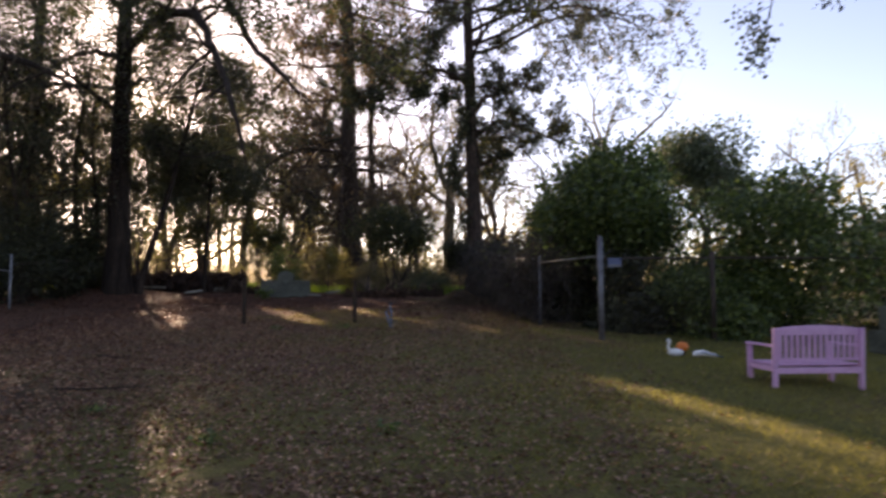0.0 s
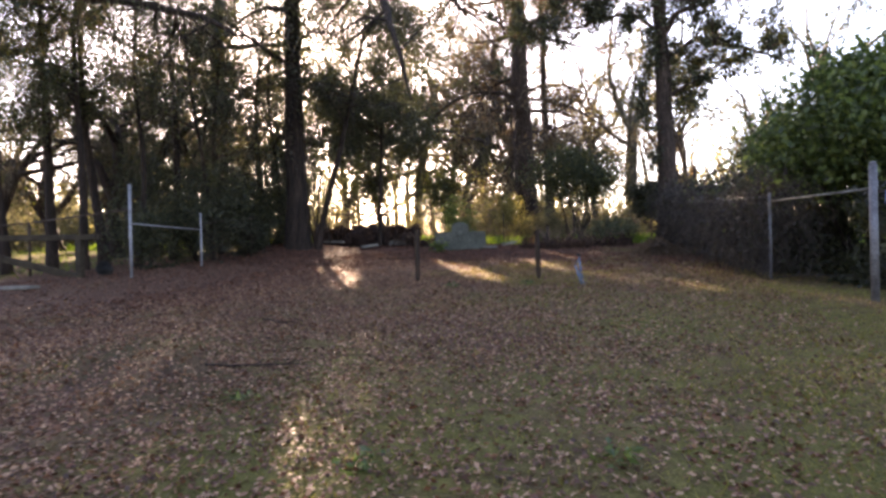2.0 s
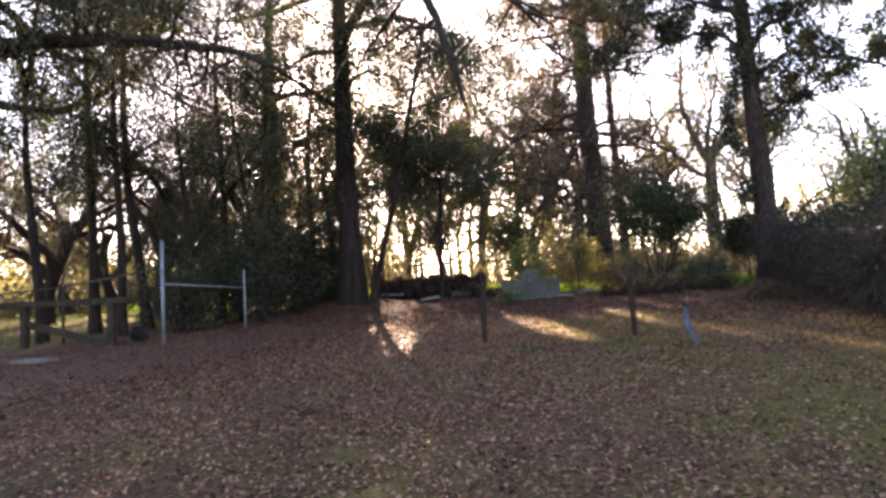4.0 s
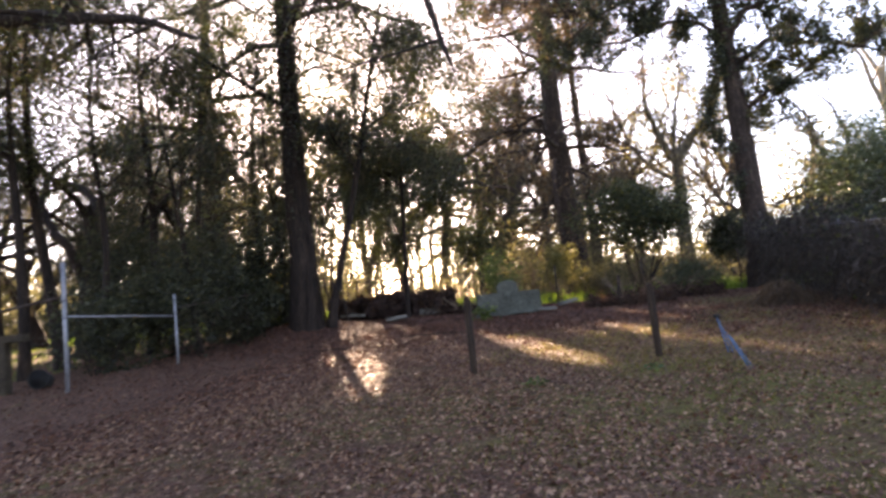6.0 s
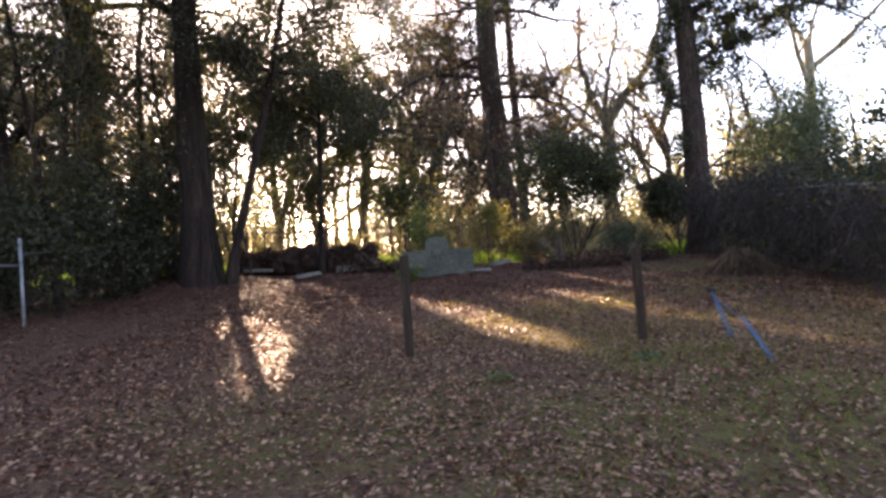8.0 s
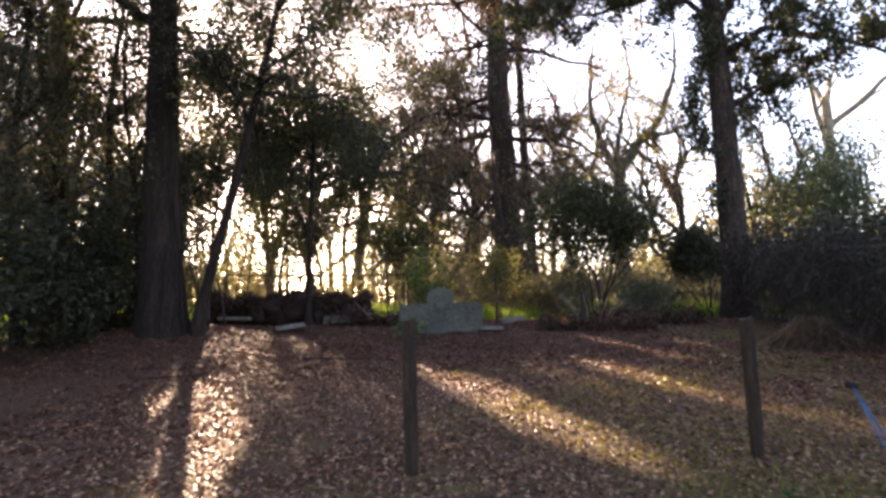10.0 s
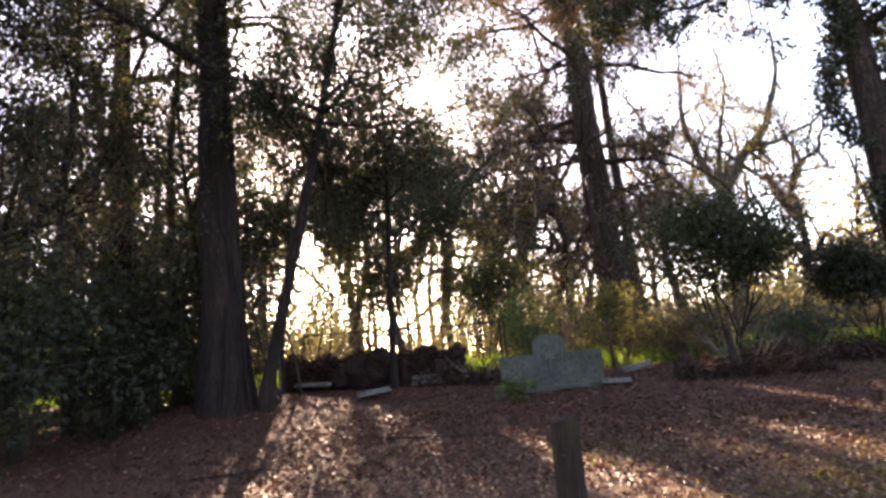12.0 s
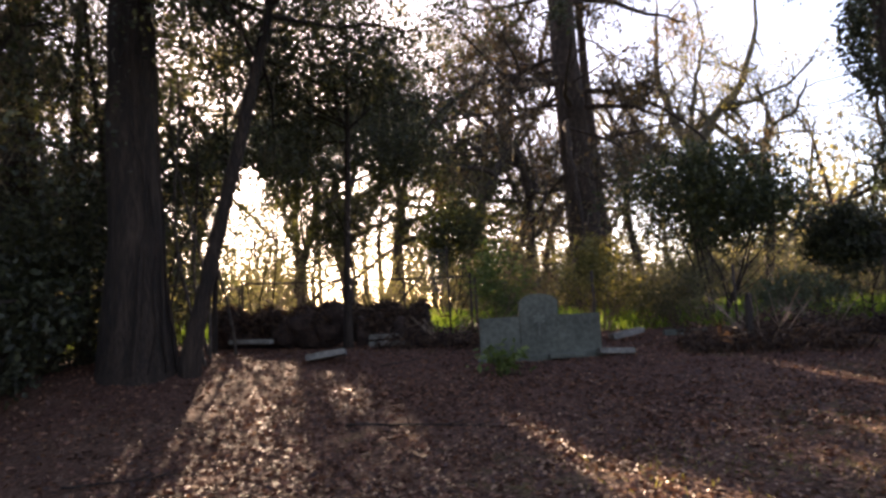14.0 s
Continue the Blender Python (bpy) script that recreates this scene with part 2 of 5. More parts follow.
def part(name, bm, mat, parent, label="", smooth=False):
    me = bpy.data.meshes.new(name)
    bm.normal_update()
    bm.to_mesh(me)
    bm.free()
    me.materials.append(mat)
    if smooth:
        me.polygons.foreach_set("use_smooth", [True] * len(me.polygons))
    return attach(name, me, parent, label)


def thing(name, x, y, z, rz=0, label="", category="", group="", kind="", rx=0, ry=0):
    ob = new(name)
    ob.empty_display_size = 0.1
    ob.matrix_world = pose(x, y, z, rx, ry, rz)
    return tagged(ob, label, category, group, kind)


def box(bm, size, at=(0, 0, 0), turn=(0, 0, 0), bevel=0.006, taper=1.0):
    m = pose(*at, *turn) @ Matrix.Diagonal((*size, 1))
    made = bmesh.ops.create_cube(bm, size=1.0)["verts"]
    if taper != 1.0:
        for v in made:
            if v.co.z > 0:
                v.co.x *= taper
                v.co.y *= taper
    bmesh.ops.transform(bm, matrix=m, verts=made)
    if bevel:
        bmesh.ops.bevel(bm, geom=list({e for v in made for e in v.link_edges}), offset=bevel, segments=2, affect="EDGES")
    return bm


def boxed(*a, **k):
    return box(bmesh.new(), *a, **k)


def roughen(bm, amount, scale, seed=0.0):
    for v in bm.verts:
        v.co += noise.noise_vector(v.co * scale + Vector((seed, seed * 2, 0))) * amount
    return bm


def tube(g, pts, radii, sides=6):
    pts = np.asarray(pts, float)
    k = len(pts)
    tan = np.gradient(pts, axis=0)
    tan /= np.linalg.norm(tan, axis=1)[:, None] + 1e-9
    u = np.array((1.0, 0, 0)) if abs(tan[0][2]) > 0.7 else np.array((0, 0, 1.0))
    a = np.linspace(0, 2 * np.pi, sides, endpoint=False)
    rings = []
    for i in range(k):
        u = u - tan[i] * (u @ tan[i])
        u /= np.linalg.norm(u) + 1e-9
        w = np.cross(tan[i], u)
        rings.append(pts[i] + radii[i] * (np.cos(a)[:, None] * u + np.sin(a)[:, None] * w))
    i, j = np.meshgrid(np.arange(k - 1), np.arange(sides), indexing="ij")
    i, j = i.ravel(), j.ravel()
    j2 = (j + 1) % sides
    g.add(np.concatenate(rings), np.stack((i * sides + j, i * sides + j2, (i + 1) * sides + j2, (i + 1) * sides + j), 1))


def rod(name, a, b, r, mat, parent, sides=8, r2=None, label=""):
    """A straight closed bar between two points of the thing."""
    g = Geo()
    a, b = np.asarray(a, float), np.asarray(b, float)
    d = (b - a) / np.linalg.norm(b - a)
    r2 = r if r2 is None else r2
    tube(g, [a, a + d * 1e-4, b - d * 1e-4, b], [r * 0.02, r, r2, r2 * 0.02], sides)
    return attach(name, g.mesh(name, mat), parent, label)


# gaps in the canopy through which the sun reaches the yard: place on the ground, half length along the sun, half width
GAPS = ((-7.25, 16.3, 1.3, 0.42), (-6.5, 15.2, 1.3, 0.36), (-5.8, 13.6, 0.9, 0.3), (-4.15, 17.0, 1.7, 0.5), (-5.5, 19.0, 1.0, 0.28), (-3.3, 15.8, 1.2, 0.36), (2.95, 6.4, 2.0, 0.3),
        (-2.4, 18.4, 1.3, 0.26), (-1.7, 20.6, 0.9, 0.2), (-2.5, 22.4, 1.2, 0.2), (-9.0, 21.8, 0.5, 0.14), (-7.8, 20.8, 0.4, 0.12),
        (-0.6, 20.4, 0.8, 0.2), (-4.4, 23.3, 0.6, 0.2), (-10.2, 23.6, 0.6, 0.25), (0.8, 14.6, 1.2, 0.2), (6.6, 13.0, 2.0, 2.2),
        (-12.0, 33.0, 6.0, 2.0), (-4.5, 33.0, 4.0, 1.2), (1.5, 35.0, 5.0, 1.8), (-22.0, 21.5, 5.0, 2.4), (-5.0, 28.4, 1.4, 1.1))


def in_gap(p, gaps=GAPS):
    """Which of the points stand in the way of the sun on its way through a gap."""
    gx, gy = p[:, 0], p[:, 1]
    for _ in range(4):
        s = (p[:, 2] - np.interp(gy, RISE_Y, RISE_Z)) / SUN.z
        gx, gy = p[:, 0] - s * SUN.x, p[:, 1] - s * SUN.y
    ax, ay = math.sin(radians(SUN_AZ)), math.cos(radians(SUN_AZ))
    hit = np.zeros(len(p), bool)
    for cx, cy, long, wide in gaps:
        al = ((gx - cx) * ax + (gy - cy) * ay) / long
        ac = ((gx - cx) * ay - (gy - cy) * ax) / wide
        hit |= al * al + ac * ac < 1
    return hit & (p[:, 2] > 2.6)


def leaves(name, centres, size, mat, parent, rng, flat=0.0, long=1.7, gaps=True, label=""):
    """Many small folded leaves, one quad each."""
    c = np.asarray(centres, float)
    if gaps:
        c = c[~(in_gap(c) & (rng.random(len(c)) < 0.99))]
    k = len(c)
    d = rng.normal(size=(k, 3))
    d[:, 2] *= 1 - flat
    d /= np.linalg.norm(d, axis=1)[:, None]
    e = rng.normal(size=(k, 3))
    e[:, 2] *= 1 - flat
    e -= d * np.sum(d * e, 1)[:, None]
    e /= np.linalg.norm(e, axis=1)[:, None]
    nrm = np.cross(d, e)
    s = (size * rng.uniform(0.6, 1.35, k))[:, None]
    v = np.empty((k, 4, 3))
    v[:, 0] = c - d * s * 0.5 * long
    v[:, 1] = c + e * s * 0.5 + nrm * s * 0.14
    v[:, 2] = c + d * s * 0.5 * long
    v[:, 3] = c - e * s * 0.5 + nrm * s * 0.14
    g = Geo()
    g.add(v.reshape(-1, 3), np.arange(k * 4).reshape(-1, 4))
    ob = tagged(new(name, g.mesh(name, mat, False)), kind="stuff")
    if parent:
        ob.parent = parent
        ob.matrix_parent_inverse = parent.matrix_world.inverted()
    if label:
        ob["label"] = label
    return ob


def strands(name, tops, length, width, mat, parent, rng, sway=0.12, label="", tuft=1):
    """Hanging tufts: each a few narrow drooping ribbons of three quads."""
    c = np.repeat(np.asarray(tops, float), tuft, 0)
    if tuft > 1:
        c = c + rng.normal(size=c.shape) * (0.07, 0.07, 0.10)
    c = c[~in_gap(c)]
    k = len(c)
    a = rng.uniform(0, np.pi, k)
    side = np.stack((np.cos(a), np.sin(a), np.zeros(k)), 1)
    ln = length * rng.uniform(0.25, 1.3, k)
    v = np.empty((k, 3, 2, 3))
    off = np.zeros((k, 3))
    for i, w in enumerate((0.6, 1.0, 0.08)):
        p = c + off
        p[:, 2] -= ln * i / 2
        v[:, i, 0], v[:, i, 1] = p - side * width * w * 0.5, p + side * width * w * 0.5
        off = off + rng.normal(size=(k, 3)) * (ln * sway)[:, None] * np.array((1, 1, 0))
    base = np.arange(k)[:, None, None] * 6 + np.arange(2)[None, :, None] * 2
    f = base + np.array((0, 1, 3, 2))[None, None, :]
    g = Geo()
    g.add(v.reshape(-1, 3), f.reshape(-1, 4))
    ob = tagged(new(name, g.mesh(name, mat, False)), kind="stuff")
    if parent:
        ob.parent = parent
        ob.matrix_parent_inverse = parent.matrix_world.inverted()
    if label:
        ob["label"] = label
    return ob


def grow(g, tips, p, d, length, r, levels, rng, droop=0.0, wig=0.25, sides=6, kids=4, twigs=None, at=None, keep=False):
    """A crooked, tapering limb with its side shoots. tips gathers points along the outermost shoots."""
    n = int(np.clip(length / 0.5, 4, 11)) if levels > 1 else int(np.clip(length / 0.6, 3, 6))
    p, d = np.array(p, float), np.array(d, float)
    d /= np.linalg.norm(d)
    pts, dirs = [p.copy()], [d.copy()]
    for i in range(n):
        d = d + rng.normal(size=3) * wig * (length / n) ** 0.5 * 0.7
        d[2] -= droop * (i + 1) / n
        d /= np.linalg.norm(d)
        p = p + d * length / n
        pts.append(p.copy()), dirs.append(d.copy())
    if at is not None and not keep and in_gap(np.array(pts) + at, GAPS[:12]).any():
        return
    rad = r * np.linspace(1, 0.3, n + 1)
    tube(g, pts, rad, sides)
    if levels == 0:
        tips.extend(pts[n // 3:])
        return
    for k in range(kids):
        i = int(np.clip(rng.uniform(0.25, 1.02) * n, 1, n))
        side = rng.normal(size=3)
        side -= dirs[i] * (side @ dirs[i])
        side /= np.linalg.norm(side)
        q = dirs[i] * rng.uniform(0.4, 0.9) + side * rng.uniform(0.6, 1.0)
        ln = length * rng.uniform(0.38, 0.62)
        grow(twigs or g, tips, pts[i], q, ln, rad[i] * 0.6, levels - 1, rng, droop, wig, max(3, sides - 3), kids, None, at)
    if levels <= 1:
        tips.extend(pts[n // 2:])


def scatter(tips, count, spread, rng):
    t = np.asarray(tips)
    return t[rng.integers(0, len(t), count)] + rng.normal(size=(count, 3)) * np.asarray(spread)


def trunk_mesh(top, r, rng, h, sides=26, flare=1.5, crook=0.12, end=0.3, steps=30):
    """A trunk from the origin to top, with a root flare and a slight crook. Returns its mesh data and its axis."""
    t = np.linspace(0, 1, steps)
    ax = np.outer(t, np.asarray(top, float))
    ax[:, 0] += crook * np.sin(t * 5 + rng.uniform(0, 6)) * t
    ax[:, 1] += crook * np.cos(t * 4 + rng.uniform(0, 6)) * t
    ax[0, 2] -= 0.25
    rad = r * (1 - (1 - end) * t) * (1 + (flare - 1) * np.exp(-t * h / 0.5))
    g = Geo()
    tube(g, ax, rad, sides)
    v = g.v[0]
    for i in range(len(v)):
        nv = noise.noise(Vector((v[i][0] * 3, v[i][1] * 3, v[i][2] * 0.8))) * 0.16
        c = ax[i // sides]
        nv += 0.10 * abs(noise.noise(Vector((v[i][0] * 9, v[i][1] * 9, v[i][2] * 0.9 + 7)))) * (0.4 / max(r, 0.25))
        v[i] = c + (v[i] - c) * (1 + nv)
    return g, ax, rad


def tree(name, label, x, y, h, r, top=(0, 0), limbs=(), bark=None, leaf=None, leaf_n=0, leaf_size=0.1, spread=0.4, levels=2, kids=4, droop=0.05, wig=0.3,
         moss_n=0, moss_len=0.6, seed=1, crook=0.12, end=0.3, flare=1.5, group="", ivy=0, ivy_z=(0, 6), ivy_out=0.25, ivy_leaf=None, guided=(), vines=0, prune=True):
    """A tree: trunk, main limbs, crown of leaves, hanging moss. limbs: rows of height, compass, rise, length, radius."""
    rng = np.random.default_rng(seed)
    z0 = gz(x, y)
    root = thing(name, x, y, z0, 0, label, "tree", group)
    g, ax, rad = trunk_mesh((top[0], top[1], h), r, rng, h, crook=crook, end=end, flare=flare)
    attach("trunk", g.mesh("trunk", bark), root)
    tips, twigs = [], Geo()
    for height, az, rise, length, lr in limbs:
        k = np.interp(height, ax[:, 2], np.arange(len(ax)))
        base = np.array([np.interp(k, np.arange(len(ax)), ax[:, c]) for c in range(3)])
        d = (math.sin(radians(az)) * math.cos(radians(rise)), math.cos(radians(az)) * math.cos(radians(rise)), math.sin(radians(rise)))
        lg = Geo()
        grow(lg, tips, base, d, length, lr, levels, rng, droop, wig, 8, kids, twigs, np.array((x, y, z0)) if prune else None, y < 30)
        if lg.n:
            attach("limb", lg.mesh("limb", bark), root)
    here = np.array((x, y, z0))
    free = len(tips)
    for r0, way in guided:
        way = np.array(way, float) - here
        u = np.linspace(0, len(way) - 1, 22)
        pts = np.stack([np.interp(u, np.arange(len(way)), way[:, c]) for c in range(3)], 1)
        for _ in range(2):
            pts[1:-1] = (pts[:-2] + pts[1:-1] * 2 + pts[2:]) / 4
        pts[1:] += np.cumsum(rng.normal(size=(21, 3)) * 0.05, 0)
        lrad = r0 * (np.linspace(1, 0.0, 22) ** 0.75 * 0.94 + 0.06)
        lg = Geo()
        tube(lg, pts, lrad, 9)
        attach("limb", lg.mesh("limb", bark), root)
        for k in range(16):
            i = int(rng.integers(4, 22))
            grow(twigs, tips if i < 13 or r0 < 0.145 else [], pts[i], rng.normal(size=3) + np.array((0, 0, 0.3)), rng.uniform(0.8, 2.2), lrad[i] * 0.5, 2, rng, droop, wig, 5, 3, None, here)
    for k in range(vines):
        a0, turn = rng.uniform(0, 6.28), rng.normal() * 1.2
        zz = np.linspace(0, h * rng.uniform(0.35, 0.6), 16)
        rr = np.interp(zz, ax[:, 2], rad) * 1.06
        a = a0 + turn * zz / h + 0.35 * np.sin(zz * rng.uniform(0.6, 1.4) + a0) + rng.normal(size=16) * 0.08
        lg = Geo()
        tube(lg, np.stack((np.interp(zz, ax[:, 2], ax[:, 0]) + rr * np.cos(a), np.interp(zz, ax[:, 2], ax[:, 1]) + rr * np.sin(a), zz), 1), rng.uniform(0.012, 0.03) * np.linspace(1, 0.5, 16), 5)
        attach("vine", lg.mesh("vine", bark), root)
    if twigs.n:
        tagged(attach("branchwork", twigs.mesh("branchwork", bark), root), kind="stuff")
    if tips:
        tips = np.asarray(tips) + here
    if leaf_n:
        leaves("crown", scatter(tips, leaf_n, spread, rng), leaf_size, leaf, root, rng)
    if moss_n:
        strands("moss", scatter(tips[:free], moss_n, (0.12, 0.12, 0.1), rng), moss_len, 0.016 if y < 30 else 0.04, MOSS, root, rng, 0.2, "grey hanging moss", 2 if y < 30 else 1)
    if ivy:
        zz = rng.uniform(ivy_z[0], ivy_z[1], ivy)
        a = rng.uniform(0, 2 * np.pi, ivy)
        rr = np.interp(zz, ax[:, 2], rad) + np.abs(rng.normal(size=ivy)) * ivy_out
        c = np.stack((np.interp(zz, ax[:, 2], ax[:, 0]) + rr * np.cos(a), np.interp(zz, ax[:, 2], ax[:, 1]) + rr * np.sin(a), zz), 1) + here
        leaves("ivy", c, 0.075, ivy_leaf or DARK_LEAF, root, rng)
    return root


def around(n, heights, rise, length, r, rng):
    """n limbs round a trunk."""
    return [(rng.uniform(*heights), 360 / n * i + rng.uniform(-30, 30), rng.uniform(*rise), rng.uniform(*length), r * rng.uniform(0.7, 1.2)) for i in range(n)]


def bush(name, label, x, y, z_mid, radius, height, leaf, count, size, seed, stems=6, bark=None, hollow=0.6, group="", lumps=9, ragged=0.075):
    """A rounded shrub: stems from the ground into a lumpy shell of leaves."""
    rng = np.random.default_rng(seed)
    z0 = gz(x, y)
    root = thing(name, x, y, z0, 0, label, "shrub", group)
    zm = z_mid - z0
    for i in range(stems):
        a = rng.uniform(0, 2 * np.pi)
        g = Geo()
        grow(g, [], (0.15 * math.cos(a), 0.15 * math.sin(a), -0.05), (0.4 * math.cos(a), 0.4 * math.sin(a), 1), max(zm, 0.4) * rng.uniform(0.9, 1.3), 0.012 + 0.009 * radius, 1, rng, 0, 0.25, 5, 4)
        attach("stem", g.mesh("stem", bark or BARK), root)
    d = rng.normal(size=(lumps, 3))
    d /= np.linalg.norm(d, axis=1)[:, None]
    lump = d * rng.uniform(0.35, 0.8, (lumps, 1)) * np.array((radius, radius, height / 2))
    pick = rng.integers(0, lumps, count)
    q = rng.normal(size=(count, 3))
    q /= np.linalg.norm(q, axis=1)[:, None]
    q *= (hollow + (1 - hollow) * rng.random((count, 1)) ** 0.7) * rng.uniform(0.85, 1.12, (count, 1))
    c = lump[pick] + q * np.array((radius, radius, height / 2)) * rng.uniform(0.35, 0.6, lumps)[pick][:, None]
    c += rng.normal(size=c.shape) * ragged * radius
    c += np.array((x, y, z_mid))
    c[:, 2] = np.maximum(c[:, 2], ground_z(c[:, 0], c[:, 1]) + 0.03)
    leaves("crown", c, size, leaf, root, rng)
    return root


# ---- ground ----
def ground():
    xs = np.concatenate((-np.geomspace(1500, 22, 22), np.arange(-20, 10.1, 0.22), np.geomspace(12, 1500, 22)))
    ys = np.concatenate((-np.geomspace(1500, 5, 20), np.arange(-4, 30.1, 0.22), np.geomspace(32, 1500, 24)))
    gx, gy = np.meshgrid(xs, ys)
    z = ground_z(gx, gy)
    rng = np.random.default_rng(3)
    near = (gx > -21) & (gx < 10.5) & (gy > -4.5) & (gy < 30.5)
    z = z + np.where(near, rng.normal(size=z.shape) * 0.008, 0)
    g = Geo()
    nx = len(xs)
    i, j = np.meshgrid(np.arange(len(ys) - 1), np.arange(nx - 1), indexing="ij")
    i, j = i.ravel(), j.ravel()
    g.add(np.stack((gx.ravel(), gy.ravel(), z.ravel()), 1), np.stack((i * nx + j, i * nx + j + 1, (i + 1) * nx + j + 1, (i + 1) * nx + j), 1))
    return tagged(new("ground", g.mesh("ground", EARTH)), "brown leaf-strewn earth with thin winter grass", "ground", kind="structure")


ground()


def on_ground(n, x0, x1, y0, y1, rng, up=0.0):
    x, y = rng.uniform(x0, x1, n), rng.uniform(y0, y1, n)
    return np.stack((x, y, ground_z(x, y) + up), 1)


def fallen_leaves():
    """Oak leaves over the open yard, and redder litter, darkened for shade, under the trees at its back and side."""
    rng = np.random.default_rng(11)
    c = np.concatenate((on_ground(135000, -14, 6, 3, 27, rng, 0.008), on_ground(160000, -9, 2, 3, 22, rng, 0.010), on_ground(30000, -12, -1, 18, 27, rng, 0.010)))
    patch = np.sin(c[:, 0] * 1.7 + np.sin(c[:, 1] * 1.1) * 1.5) * np.sin(c[:, 1] * 1.3 + c[:, 0] * 0.4)
    c = c[rng.random(len(c)) < 0.74 + 0.28 * patch - 0.085 * np.clip(c[:, 0] + 3, 0, 8) * np.clip((19 - c[:, 1]) / 6, 0, 1)]
    u, w = c[:, 0] - BARE[0], c[:, 1] - BARE[1]
    far_off = np.hypot((u * math.cos(BARE[2]) + w * math.sin(BARE[2])) / BARE[3], (w * math.cos(BARE[2]) - u * math.sin(BARE[2])) / BARE[4])
    c = c[rng.random(len(c)) < 0.6 + 0.4 * np.clip(far_off, 0, 1) ** 2]
    bed = np.clip((c[:, 1] - 16.5) / 4, 0, 1) + np.clip((-6.5 - c[:, 0]) / 2.5, 0, 1) * np.clip((c[:, 1] - 6) / 6, 0, 1)
    red = rng.random(len(c)) < np.clip(bed, 0, 0.92)
    tagged(leaves("fallen_leaves", c[~red], 0.027, LITTER, None, rng, flat=0.7, gaps=False), "dry brown oak leaves fallen over the yard", "fallen leaves", kind="stuff")
    red &= rng.random(len(c)) < 0.72
    tagged(leaves("tree_litter", c[red], 0.029, SHADED_RED_LITTER, None, rng, flat=0.7, long=2.2, gaps=False), "red-brown leaf litter under the trees, darkened for their shade", "fallen leaves", kind="stuff")


def blades(name, label, c, height, width, mat, rng, lean=0.5):
    k = len(c)
    a = rng.uniform(0, 2 * np.pi, k)
    side = np.stack((np.cos(a), np.sin(a), np.zeros(k)), 1) * (width * rng.uniform(0.6, 1.3, k))[:, None]
    h = height * rng.uniform(0.4, 1.3, k)
    tip = rng.normal(size=(k, 3)) * (lean * h)[:, None]
    tip[:, 2] = h
    v = np.stack((c - side, c + side, c + tip * 0.55 + side * 0.7, c + tip), 1)
    v[:, 3, 2] -= 0.05 * h
    g = Geo()
    g.add(v.reshape(-1, 3), np.arange(k * 4).reshape(-1, 4))
    return tagged(new(name, g.mesh(name, mat, False)), label, "grass", kind="stuff")


def grasses():
    rng = np.random.default_rng(12)
    c = np.concatenate((on_ground(95000, -6, 9, 3, 19, rng), on_ground(30000, 0.5, 7, 3.5, 12, rng), on_ground(15000, -5, 0, 14, 19.5, rng)))
    patch = np.sin(c[:, 0] * 1.3 + np.sin(c[:, 1] * 0.9) * 1.8) * np.sin(c[:, 1] * 1.1 - c[:, 0] * 0.6)
    c = c[rng.random(len(c)) < 0.5 + 0.38 * patch + 0.12 * c[:, 0] - 0.012 * (c[:, 1] - 8) + 0.55 * np.exp(-((c[:, 0] + 2.5) / 1.5) ** 2 - ((c[:, 1] - 16.4) / 2.2) ** 2)]
    blades("lawn_grass", "thin yellow-green winter grass in patches", c, 0.055, 0.0035, BLADE, rng, 0.8)
    c = on_ground(46000, -30, 12, 28, 48, rng)
    blades("field_grass", "bright green meadow grass beyond the back fence", c, 0.42, 0.018, LUSH, rng, 0.35)
    c = on_ground(22000, -38, -15, 8, 28, rng)
    blades("side_field_grass", "sunlit green grass of the neighbouring field", c, 0.12, 0.010, SIDE_BLADE, rng, 0.4)


fallen_leaves()
grasses()


# ---- fences ----
def wire_net(g, a, b, height, pitch=0.09, r=0.0022):
    """Diagonal wires of chain link between two posts, from the ground up."""
    a, b = np.array(a, float), np.array(b, float)
    run = b - a
    ln = float(np.linalg.norm(run[:2]))
    for lean in (1, -1):
        s = -height
        while s < ln + height:
            lo, hi = (s, 0.0), (s + lean * height, height)
            seg = []
            t0 = np.clip((0 - lo[0]) / (hi[0] - lo[0]), 0, 1)
            t1 = np.clip((ln - lo[0]) / (hi[0] - lo[0]), 0, 1)
            t0, t1 = min(t0, t1), max(t0, t1)
            if t1 - t0 > 0.02:
                for t in (t0, t1):
                    u = lo[0] + (hi[0] - lo[0]) * t
                    seg.append(a + run * (u / ln) + np.array((0, 0, t * height)))
                tube(g, seg, [r, r], 3)
            s += pitch


def chain_fence(label, posts, height, mat, post_r=0.028, net=True, rail=True, drop=0.06, post_up=0.08):
    """A run of chain link: posts, top rails, nets. posts: rows of x, y."""
    x0, y0 = posts[0]
    root = thing("chain_link_fence", x0, y0, gz(x0, y0), 0, label, "fence")
    o = np.array((x0, y0, gz(x0, y0)))
    feet = [np.array((x, y, gz(x, y))) - o for x, y in posts]
    for f in feet:
        rod("post", f - (0, 0, 0.1), f + (0, 0, height + post_up), post_r, mat, root, 10)
    for a, b in zip(feet, feet[1:]):
        if rail:
            rod("rail", a + (0, 0, height), b + (0, 0, height), 0.019, mat, root)
        if net:
            g = Geo()
            wire_net(g, a + (0, 0, 0.03), b + (0, 0, 0.03), height - drop)
            attach("netting", g.mesh("netting", mat), root)
    return root


